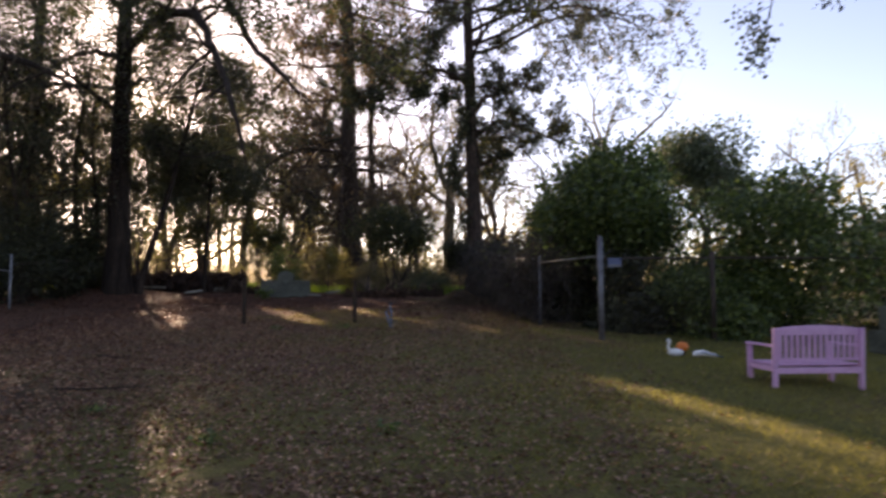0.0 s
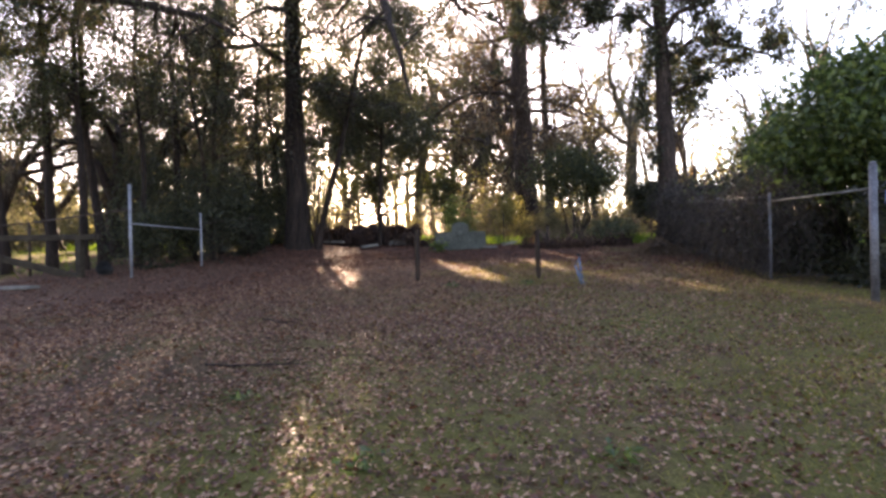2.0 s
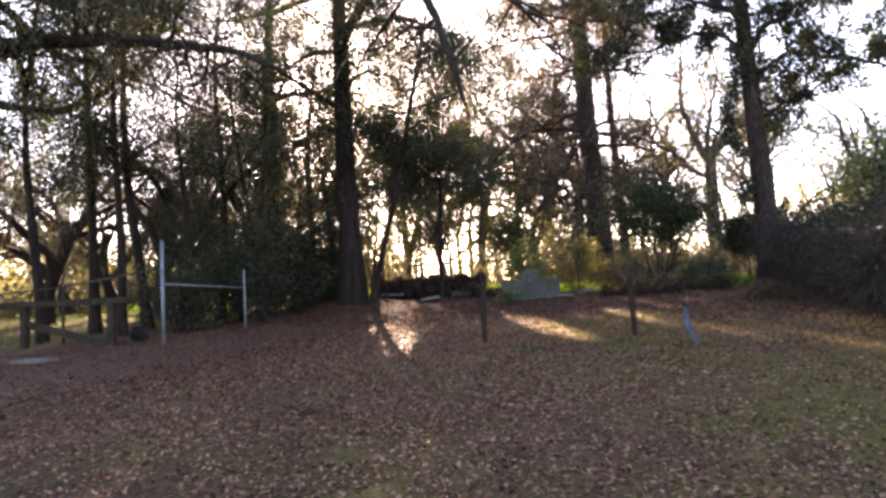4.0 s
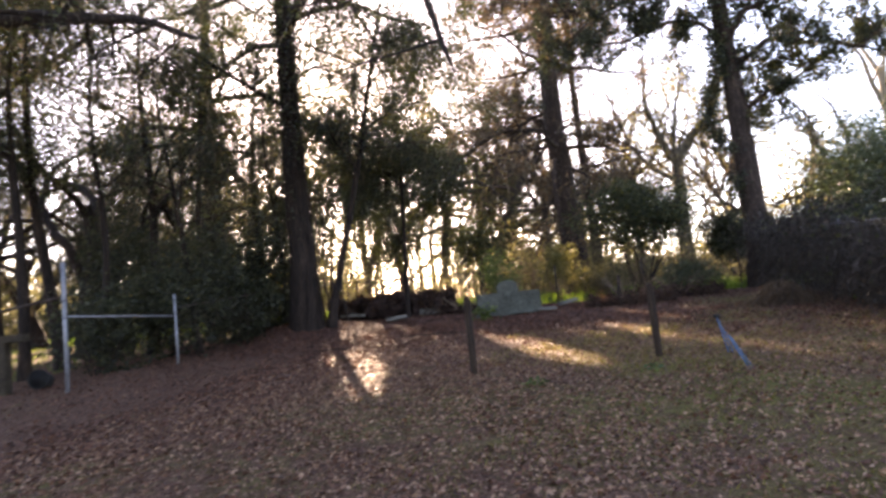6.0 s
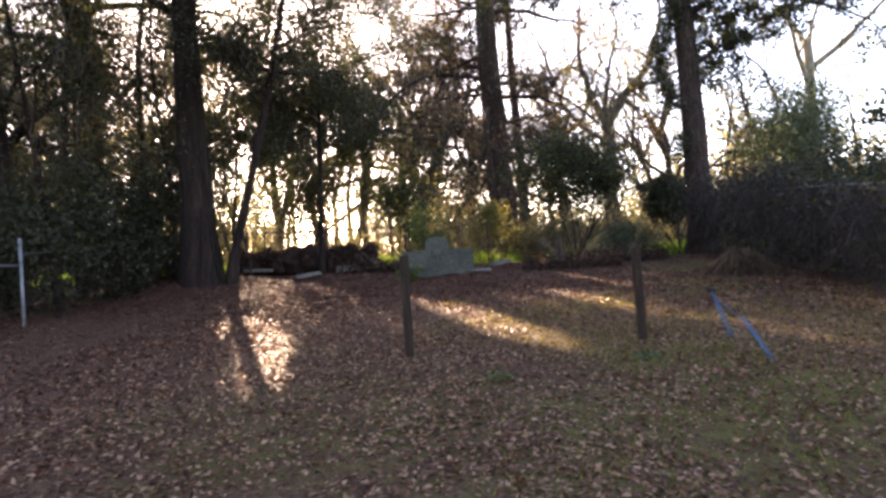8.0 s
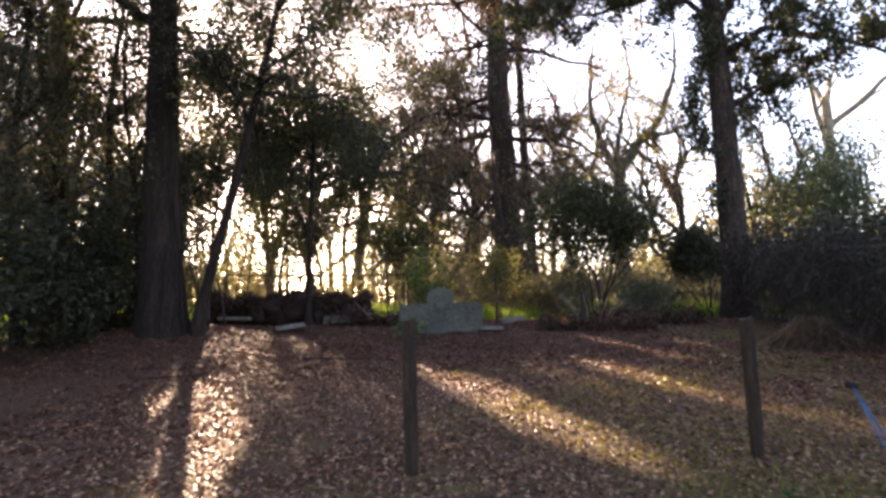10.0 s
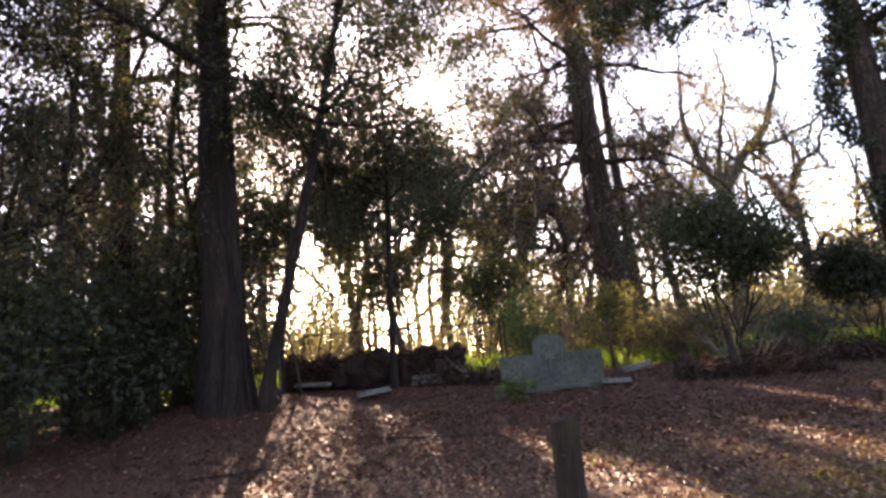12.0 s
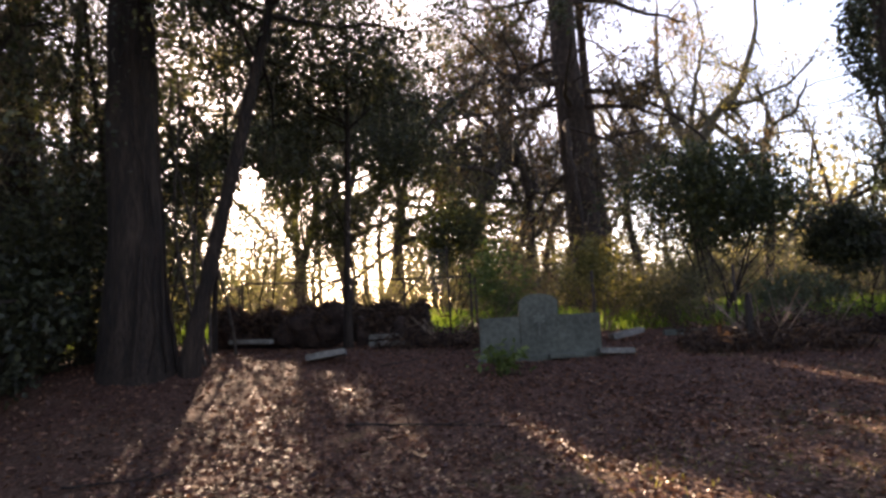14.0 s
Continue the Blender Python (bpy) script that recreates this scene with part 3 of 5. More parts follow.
chain_fence("rusted chain-link fence behind the brush heaps", ((-12.6, 26.9), (-10.0, 26.9), (-7.5, 27.2)), 1.3, RUST)
chain_fence("sagging rusted chain link without a rail, sunk in shrubs", ((-7.4, 27.22), (-5.0, 27.6), (-2.2, 27.9), (0.8, 28.5)), 1.2, RUST, rail=False)


def torn_net():
    x, y = -8.9, 27.05
    root = thing("torn_netting", x, y, gz(x, y), 0, "torn flap of chain link standing above the fence rail", "fence netting")
    g = Geo()
    wire_net(g, (0, 0, 1.0), (0.95, 0.05, 0.9), 0.95, 0.11, 0.0035)
    attach("mesh_panel", g.mesh("mesh_panel", GALV), root)
    rod("stake", (0, 0, -0.1), (0, 0, 2.0), 0.02, RUST, root)
    rod("stake", (0.95, 0.05, -0.1), (0.95, 0.05, 1.9), 0.02, RUST, root)


torn_net()
chain_fence("grey chain-link fence draped with dead bramble", ((2.35, 15.4), (2.1, 18.4), (1.9, 21.4), (1.7, 24.4), (1.6, 27.4)), 1.6, GALV, 0.025)
chain_fence("old chain-link fence at the shrubbery edge", ((-11.8, 17.3), (-11.9, 20.0), (-12.2, 23.2), (-12.5, 26.6)), 1.2, RUST, 0.022)


def gate_posts():
    x, y = -11.6, 14.4
    z = gz(x, y)
    root = thing("gate_frame", x, y, z, 0, "galvanised gate post with rails of an old chain-link gate", "fence")
    main = rod("gate_post", (0, 0, -0.2), (0, 0, 2.17), 0.036, PALE_GALV, root, 12)
    rod("cap", (0, 0, 2.17), (0, 0, 2.21), 0.041, PALE_GALV, main, 12, 0.03)
    rod("gate_post", (-0.2, 2.9, -0.1), (-0.2, 2.9, 1.66), 0.027, PALE_GALV, root, 10)
    rod("rail", (0, 0.05, 1.28), (-0.2, 2.87, 1.2), 0.018, PALE_GALV, root)
    for zz in (0.5, 1.25, 1.55):
        g = Geo()
        a = np.linspace(0, 2 * np.pi, 13)
        tube(g, np.stack((0.045 * np.cos(a), 0.045 * np.sin(a), np.full(13, zz)), 1), [0.012] * 13, 5)
        attach("clamp", g.mesh("clamp", GALV), main)
    rod("rail", (-0.05, 0, 1.62), (-3.6, 0.5, 1.42), 0.022, RUST, root)
    rod("rail", (-3.6, 0.5, 1.42), (-7.5, 1.0, 1.35), 0.022, RUST, root)
    rod("gate_post", (-3.6, 0.5, -0.1), (-3.6, 0.5, 1.45), 0.03, RUST, root)


def corner_pole():
    x, y = 3.08, 12.4
    z = gz(x, y)
    root = thing("corner_pole", x, y, z, 0, "thick galvanised fence corner pole with rails", "fence")
    pole = rod("pole", (0, 0, -0.2), (0, 0, 1.97), 0.055, GALV, root, 14)
    rod("cap", (0, 0, 1.97), (0, 0, 2.02), 0.061, GALV, pole, 14, 0.03)
    rod("rail", (0, 0.05, 1.63), (-0.72, 3.0, 1.66), 0.018, PALE_STONE, root)
    rod("rail", (0.05, 0, 1.58), (2.4, 0.5, 1.62), 0.018, RUST, root)
    rod("post", (2.4, 0.5, -0.1), (2.4, 0.5, 1.75), 0.05, RUST, root, 10)
    rod("rail", (2.4, 0.5, 1.62), (6.6, 0.9, 1.62), 0.018, RUST, root)
    for k in range(5):
        a = k * 1.3
        rod("tie_wire", (0.05, 0.02, 1.6 + 0.03 * k), (0.05 + 0.18 * math.cos(a), 0.1, 1.62 + 0.16 * math.sin(a + 1)), 0.004, GALV, pole, 4)
    g = Geo()
    wire_net(g, (0.05, 0.02, 0.05), (2.4, 0.5, 0.05), 1.5)
    attach("netting", g.mesh("netting", RUST), root)
    s = thing("notice_sign", x + 0.27, y - 0.03, z + 1.5, -6, "small faded blue notice tied to the fence rail", "sign")
    panel = part("panel", boxed((0.26, 0.006, 0.18), bevel=0.002), SIGN_BLUE, s)
    part("border", boxed((0.24, 0.003, 0.03), (0, -0.004, -0.06), bevel=0), PALE_STONE, panel, "pale band of unreadable writing")


gate_posts()
corner_pole()


def wooden_barrier():
    x, y = -13.4, 14.7
    z = gz(x, y)
    root = thing("wooden_barrier", x, y, z, 6, "mossy timber post-and-rail barrier with a fallen board", "barrier")
    part("post", roughen(boxed((0.17, 0.15, 1.0), (0, 0, 0.47), bevel=0.012), 0.01, 5), GREEN_WOOD, root)
    part("post", roughen(boxed((0.17, 0.15, 1.0), (-2.6, 0.1, 0.47), bevel=0.012), 0.01, 5, 3), GREEN_WOOD, root)
    part("rail", roughen(boxed((4.4, 0.16, 0.14), (-1.7, 0, 1.02), (0, 0.6, 0), bevel=0.015), 0.012, 4), GREEN_WOOD, root)
    part("board", roughen(boxed((2.6, 0.06, 0.18), (-1.35, 0.12, 0.28), (0, 13, 0), bevel=0.01), 0.01, 4), GREEN_WOOD, root)
    t = thing("tipped_bucket", -13.1, 15.2, gz(-13.1, 15.2) + 0.17, 25, "black plastic bucket lying on its side by shrubs", "bucket", rx=80)
    g = Geo()
    tube(g, [(0, 0, -0.17), (0, 0, -0.168), (0, 0, 0.17), (0, 0, 0.17), (0, 0, 0.15), (0, 0, -0.15)], [0.01, 0.13, 0.17, 0.16, 0.155, 0.12], 20)
    attach("shell", g.mesh("shell", BLACK), t)
    g = Geo()
    a = np.linspace(0, 2 * np.pi, 25)
    tube(g, np.stack((0.172 * np.cos(a), 0.172 * np.sin(a), np.full(25, 0.17)), 1), [0.012] * 25, 6)
    attach("rim", g.mesh("rim", BLACK), t)


wooden_barrier()


# ---- the yard's things ----
def wooden_post(x, y, top, lean, label):
    z = gz(x, y)
    h = top - z
    root = thing("wooden_post", x, y, z, 12, label, "post", "pair of posts", rx=lean[0], ry=lean[1])
    bm = bmesh.new()
    steps, half = 10, 0.045
    rings = []
    for i in range(steps):
        zz = -0.2 + (h + 0.2) * i / (steps - 1)
        ring = []
        for k in range(12):
            a = 2 * math.pi * (k + 0.5) / 12
            rr = half * (1.12 if k % 3 else 1.0)
            v = Vector((rr * math.cos(a), rr * math.sin(a), zz))
            v += noise.noise_vector(Vector((v.x * 14, v.y * 14, zz * 2))) * 0.007
            if i == steps - 1:
                v.z += 0.25 * v.x
            ring.append(bm.verts.new(v))
        rings.append(ring)
    for a, b in zip(rings, rings[1:]):
        for k in range(12):
            bm.faces.new((a[k], a[(k + 1) % 12], b[(k + 1) % 12], b[k]))
    bm.faces.new(rings[-1])
    shaft = part("shaft", bm, WOOD, root)
    part("crack", boxed((0.006, 0.004, h * 0.5), (0.02, -0.047, h * 0.66), (0, 2, 0), bevel=0), BLACK, shaft, "dark drying crack")
    part("nail", boxed((0.012, 0.012, 0.008), (-0.015, -0.05, h - 0.12), bevel=0.003), RUST, shaft)


wooden_post(-4.53, 14.5, 1.91, (0, 0), "weathered brown timber post standing in leaf litter")
wooden_post(-2.1, 15.17, 1.85, (0, -1.0), "weathered brown timber post leaning in thin grass")


def headstone():
    x, y = -5.89, 23.78
    z = gz(x, y)
    root = thing("headstone", x, y, 1.40, 8, "grey-green concrete headstone with a raised round-topped centre", "headstone")
    part("wing", roughen(boxed((0.62, 0.2, 0.75), (-0.59, 0, 0.30), bevel=0.015), 0.006, 3), CONCRETE, root)
    part("wing", roughen(boxed((0.62, 0.2, 0.75), (0.59, 0, 0.30), bevel=0.015), 0.006, 3, 4), CONCRETE, root)
    bm = bmesh.new()
    w, h = 0.29, 0.86
    outline = [(-w, -0.1), (w, -0.1), (w, h)]
    outline += [(w * math.cos(a), h + 0.15 * math.sin(a)) for a in np.linspace(0.15, math.pi - 0.15, 11)]
    outline += [(-w, h)]
    f = bm.faces.new([bm.verts.new((px, -0.125, pz)) for px, pz in outline])
    ext = bmesh.ops.extrude_face_region(bm, geom=[f])["geom"]
    bmesh.ops.translate(bm, vec=(0, 0.25, 0), verts=[e for e in ext if isinstance(e, bmesh.types.BMVert)])
    bmesh.ops.recalc_face_normals(bm, faces=bm.faces)
    bmesh.ops.bevel(bm, geom=[e for e in bm.edges if abs(e.verts[0].co.y - e.verts[1].co.y) < 0.01], offset=0.018, segments=2, affect="EDGES")
    tablet = part("tablet", bm, CONCRETE, root)
    bm = bmesh.new()
    for k in range(6):
        a = k * math.pi / 3
        box(bm, (0.045, 0.008, 0.085), (0.05 * math.sin(a), -0.128, 0.63 + 0.05 * math.cos(a)), (0, math.degrees(a), 0), 0.003)
    box(bm, (0.022, 0.008, 0.2), (0, -0.128, 0.48), (0, 4, 0), 0.003)
    part("relief", bm, surface("weathered_relief", (0.085, 0.09, 0.07), (0.13, 0.137, 0.108), (0.18, 0.188, 0.15), 5), tablet, "worn carved flower relief")
    part("plinth", roughen(boxed((1.9, 0.42, 0.18), (0, -0.02, 0.02), bevel=0.02), 0.008, 3), CONCRETE, root)
    part("ledger", roughen(boxed((0.36, 0.2, 0.07), (0.28, -0.32, 0.09), bevel=0.01), 0.005, 4), CONCRETE, root, "grey name ledger at the foot")


headstone()


def slab(x, y, size, rz, tilt, label, mat, up=0.03):
    root = thing("stone_slab", x, y, gz(x, y) + up, rz, label, "slab", "stone slabs by the grave", rx=tilt[0], ry=tilt[1])
    bm = boxed(size, bevel=0.012)
    bmesh.ops.subdivide_edges(bm, edges=bm.edges[:], cuts=1)
    part("block", roughen(bm, 0.012, 5, x), mat, root)


slab(-9.3, 23.7, (0.62, 0.32, 0.10), 18, (-8, -6), "pale grave slab lying tilted in leaves", PALE_STONE, 0.10)
slab(-8.75, 25.2, (0.62, 0.3, 0.09), 4, (-4, 0), "pale grave slab lying in leaves", PALE_STONE, 0.08)
slab(-8.95, 25.9, (0.7, 0.3, 0.09), 3, (0, 0), "pale grave slab beside the brush heap", PALE_STONE, 0.16)
slab(-11.35, 25.0, (0.8, 0.25, 0.08), 5, (0, 2), "broken pale slab under the brush heap", PALE_STONE, 0.2)
slab(-4.5, 25.9, (0.6, 0.26, 0.09), 24, (0, -9), "blue-grey slab leaning beside the headstone", PALE_STONE, 0.12)
slab(-4.8, 23.7, (0.5, 0.3, 0.08), 10, (-5, 3), "small grey slab at the headstone's corner", PALE_STONE, 0.06)
slab(-3.4, 26.7, (0.75, 0.22, 0.12), 2, (0, 0), "low concrete kerb block in dead leaves", CONCRETE, 0.04)
slab(-12.5, 12.2, (0.75, 0.4, 0.07), 8, (0, 0), "pale flat concrete slab in the leaf litter", PALE_STONE, 0.03)


def brush_heap():
    rng = np.random.default_rng(31)
    for x, y, size, rz, label in ((-11.3, 26.1, (2.6, 0.9, 0.86), 3, "long dark heap of rotting brush and straw"), (-9.0, 26.3, (1.5, 0.8, 0.78), 5, "boxy heap of dark straw with a flat top")):
        z = gz(x, y)
        root = thing("brush_heap", x, y, z, rz, label, "brush heap", "brush heaps by the fence")
        bm = bmesh.new()
        lumps = 11
        tops = []
        for k in range(lumps):
            lx = (k / (lumps - 1) - 0.5) * size[0] * 0.86
            lh = size[2] * rng.uniform(0.72, 1.04)
            m = pose(lx, rng.normal() * 0.08, lh * 0.45) @ Matrix.Diagonal((size[0] * 0.13, size[1] * rng.uniform(0.42, 0.55), lh * 0.55, 1))
            bmesh.ops.create_icosphere(bm, subdivisions=3, radius=1.0, matrix=m)
            tops.append((lx, lh))
        roughen(roughen(bm, 0.12, 2.2, x), 0.07, 7, x)
        tagged(part("mass", bm, STRAW, root), kind="stuff")
        n = 6500
        lx = rng.uniform(-0.48, 0.48, n) * size[0]
        lh = np.interp(lx, [t[0] for t in tops], [t[1] for t in tops])
        a = rng.uniform(0.1, math.pi - 0.1, n)
        c = np.stack((lx, -np.cos(a) * size[1] * 0.5, lh * (0.42 + 0.56 * np.sin(a))), 1) + rng.normal(size=(n, 3)) * 0.05
        ob = leaves("straw", c, 0.024, DARK_STRAW, None, rng, 0.2, 6.5, False)
        ob.parent = root
        for k in range(14):
            g = Geo()
            p = (rng.uniform(-0.5, 0.5) * size[0], rng.uniform(-0.3, 0.3), size[2] * rng.uniform(0.6, 1))
            grow(g, [], p, (rng.normal(), rng.normal() * 0.4, 0.35), rng.uniform(0.4, 0.9), 0.012, 1, rng, 0, 0.3, 4, 2)
            attach("stick", g.mesh("stick", TWIG), root)


brush_heap()


def stick_bush(x, y, n, height, label, seed):
    rng = np.random.default_rng(seed)
    root = thing("dead_shrub", x, y, gz(x, y), 0, label, "shrub")
    for k in range(n):
        g = Geo()
        a = rng.uniform(0, 2 * np.pi)
        grow(g, [], (0.12 * math.cos(a), 0.12 * math.sin(a), 0), (math.cos(a) * 0.95, math.sin(a) * 0.95, 1.0), height * rng.uniform(0.5, 1.1), 0.016, 1, rng, 0.0, 0.15, 5, 3)
        attach("stick", g.mesh("stick", PALE_TWIG), root)
    c = on_ground(2600, x - 1.2, x + 1.2, y - 0.8, y + 0.8, rng, 0) + np.abs(rng.normal(size=(2600, 3))) * (0, 0, 0.17)
    leaves("dead_fronds", c, 0.028, DARK_STRAW, root, rng, 0.2, 6.0, False)


stick_bush(-2.6, 24.4, 10, 1.15, "bare dead shrub with pale splayed sticks", 5)
stick_bush(-7.7, 25.6, 9, 0.8, "low dead twigs beside the headstone", 6)
stick_bush(-1.2, 26.2, 10, 0.9, "dead brown fern and stick clump", 7)


def fallen_branch(x, y, rz, length, r, seed):
    rng = np.random.default_rng(seed)
    root = thing("fallen_branch", x, y, gz(x, y), rz, "thin dark dead branch lying on the leaves", "branch", "fallen branches")
    g = Geo()
    n = 12
    px = np.linspace(-length / 2, length / 2, n)
    a = radians(rz)
    wx, wy = x + px * math.cos(a), y + px * math.sin(a)
    pts = np.stack((px, np.cumsum(rng.normal(size=n)) * 0.02, ground_z(wx, wy) - gz(x, y) + r + 0.012), 1)
    tube(g, pts, r * np.linspace(1, 0.35, n), 6)
    attach("stick", g.mesh("stick", BARK), root)
    for k in (4, 7, 9):
        side = 1 if k % 2 else -1
        end = pts[k] + np.array((0.18, side * rng.uniform(0.1, 0.22), 0.02))
        rod("twig", pts[k], end, r * 0.5, BARK, root, 5, r * 0.2)


fallen_branch(-6.7, 19.7, -3, 1.5, 0.014, 1)
fallen_branch(-3.9, 7.3, 20, 0.9, 0.012, 2)
fallen_branch(-8.6, 18.2, 35, 0.8, 0.010, 3)
fallen_branch(-5.0, 9.6, -25, 0.6, 0.010, 4)
fallen_branch(-7.9, 23.4, 50, 0.9, 0.012, 5)


def short_stake():
    x, y = -2.86, 24.1
    root = thing("short_stake", x, y, gz(x, y), 15, "short grey weathered stake by the dead shrub", "stake")
    bm = boxed((0.1, 0.09, 0.9), (0, 0, 0.36), (0, 2, 0), 0.012, 0.9)
    bmesh.ops.subdivide_edges(bm, edges=[e for e in bm.edges if abs(e.verts[0].co.z - e.verts[1].co.z) > 0.4], cuts=6)
    part("shaft", roughen(bm, 0.012, 6), WOODS_BARK, root)


short_stake()


def grass_mound():
    x, y = 0.56, 21.2
    rng = np.random.default_rng(41)
    root = thing("grass_mound", x, y, gz(x, y), 0, "round mound of dead brown stalks", "straw mound")
    n = 2600
    a = rng.uniform(0, 2 * np.pi, n)
    r = 0.55 * np.sqrt(rng.random(n))
    c = np.stack((r * np.cos(a), r * np.sin(a), 0.55 * (1 - (r / 0.6) ** 2) * rng.uniform(0.5, 1, n)), 1)
    ob = strands("straw", c, 0.5, 0.014, RUSSET, None, rng, 0.5)
    ob.parent = root
    bm = bmesh.new()
    bmesh.ops.create_icosphere(bm, subdivisions=3, radius=0.42)
    bmesh.ops.scale(bm, vec=(1, 1, 0.8), verts=bm.verts)
    part("core", roughen(bm, 0.1, 3), STRAW, root)


grass_mound()


def wreath_stand():
    x, y = -1.3, 14.6
    root = thing("wreath_stand", x, y, gz(x, y), 0, "blue tubular wire stand fallen askew in the grass", "stand")
    z0 = gz(x, y)
    rod("leg", (0.01, 0.91, 1.30 - z0), (0.07, 0.5, 0.81 - z0), 0.010, BLUE, root)
    rod("leg", (0.02, 0.91, 1.29 - z0), (0.12, 0.44, 0.80 - z0), 0.008, BLUE, root)
    rod("leg", (0.0, -0.26, 1.13 - z0), (0.16, -0.55, 0.74 - z0), 0.011, BLUE, root)
    rod("leg", (0.02, -0.25, 1.12 - z0), (0.20, -0.48, 0.75 - z0), 0.008, BLUE, root)
    rod("brace", (0.01, 0.85, 1.24 - z0), (0.01, -0.24, 1.11 - z0), 0.005, BLUE, root, 6)
    part("clamp", boxed((0.09, 0.06, 0.05), (0.01, 0.92, 1.31 - z0), (20, 10, 15), 0.012), BLACK, root, "black plastic clamp")


wreath_stand()


def leafy_plant():
    x, y = -6.3, 22.35
    rng = np.random.default_rng(51)
    root = thing("leafy_weed", x, y, gz(x, y), 0, "low green leafy weed before the headstone", "plant")
    for k in range(7):
        g = Geo()
        a = rng.uniform(0, 6.28)
        grow(g, [], (0, 0, 0), (math.cos(a) * 0.6, math.sin(a) * 0.6, 1), 0.34, 0.006, 0, rng, 0.05, 0.2, 4)
        attach("stem", g.mesh("stem", FRESH_LEAF), root)
    c = np.array((x, y, gz(x, y) + 0.2)) + rng.normal(size=(170, 3)) * (0.15, 0.12, 0.09)
    leaves("foliage", c, 0.065, FRESH_LEAF, root, rng, 0.3, 1.8, False)
    for k in range(5):
        px, py = ((-3.4, 6.3), (-1.9, 5.2), (-3.5, 13.4), (-2.2, 14.2), (-0.5, 5.6))[k]
        r2 = thing("small_weed", px, py, gz(px, py), 0, "tiny green weed among fallen leaves", "plant", "small weeds")
        c = np.array((px, py, gz(px, py) + 0.05)) + rng.normal(size=(40, 3)) * (0.07, 0.07, 0.025)
        leaves("foliage", c, 0.035, CITRUS_LEAF, r2, rng, 0.5, 1.8, False)


leafy_plant()


def bench():
    x, y = 4.66, 7.95
    root = thing("garden_bench", x, y, gz(x, y) - 0.03, 3, "lilac-pink painted wooden garden bench standing on grass", "bench")
    root.scale = (0.99, 1.05, 0.90)
    w, d = 1.12, 0.56
    for sx in (-1, 1):
        part("back_leg", boxed((0.06, 0.055, 0.86), (sx * w / 2, 0, 0.43), (3, 0, 0), 0.006), PINK, root)
        part("front_leg", boxed((0.06, 0.055, 0.60), (sx * w / 2, d, 0.30), (0, 0, 0), 0.006), PINK, root)
        part("armrest", boxed((0.075, d + 0.1, 0.032), (sx * w / 2, d / 2 + 0.02, 0.615), (0, 0, 0), 0.01), PINK, root)
        part("side_rail", boxed((0.03, d, 0.075), (sx * w / 2, d / 2, 0.30), (0, 0, 0), 0.005), PINK, root)
    part("back_apron", boxed((w, 0.03, 0.085), (0, 0.0, 0.28), bevel=0.005), PINK, root)
    part("front_apron", boxed((w, 0.03, 0.085), (0, d, 0.30), bevel=0.005), PINK, root)
    for k in range(6):
        part("seat_slat", boxed((w + 0.02, 0.075, 0.022), (0, 0.06 + k * 0.095, 0.355), bevel=0.005), PINK, root)
    bm = bmesh.new()
    box(bm, (w, 0.035, 0.09), (0, 0.0, 0.81), bevel=0.005)
    bmesh.ops.subdivide_edges(bm, edges=[e for e in bm.edges if abs(e.verts[0].co.x - e.verts[1].co.x) > 0.5], cuts=10)
    for v in bm.verts:
        if v.co.z > 0.8:
            v.co.z += 0.045 * (1 - (2 * v.co.x / w) ** 2)
    part("crest_rail", bm, PINK, root)
    part("lower_rail", boxed((w, 0.03, 0.035), (0, 0.01, 0.43), bevel=0.005), PINK, root)
    for k in range(14):
        part("back_slat", boxed((0.046, 0.016, 0.36), (-w / 2 + 0.07 + k * (w - 0.14) / 13, 0.0, 0.61), (3, 0, 0), 0.004), PINK, root)


bench()


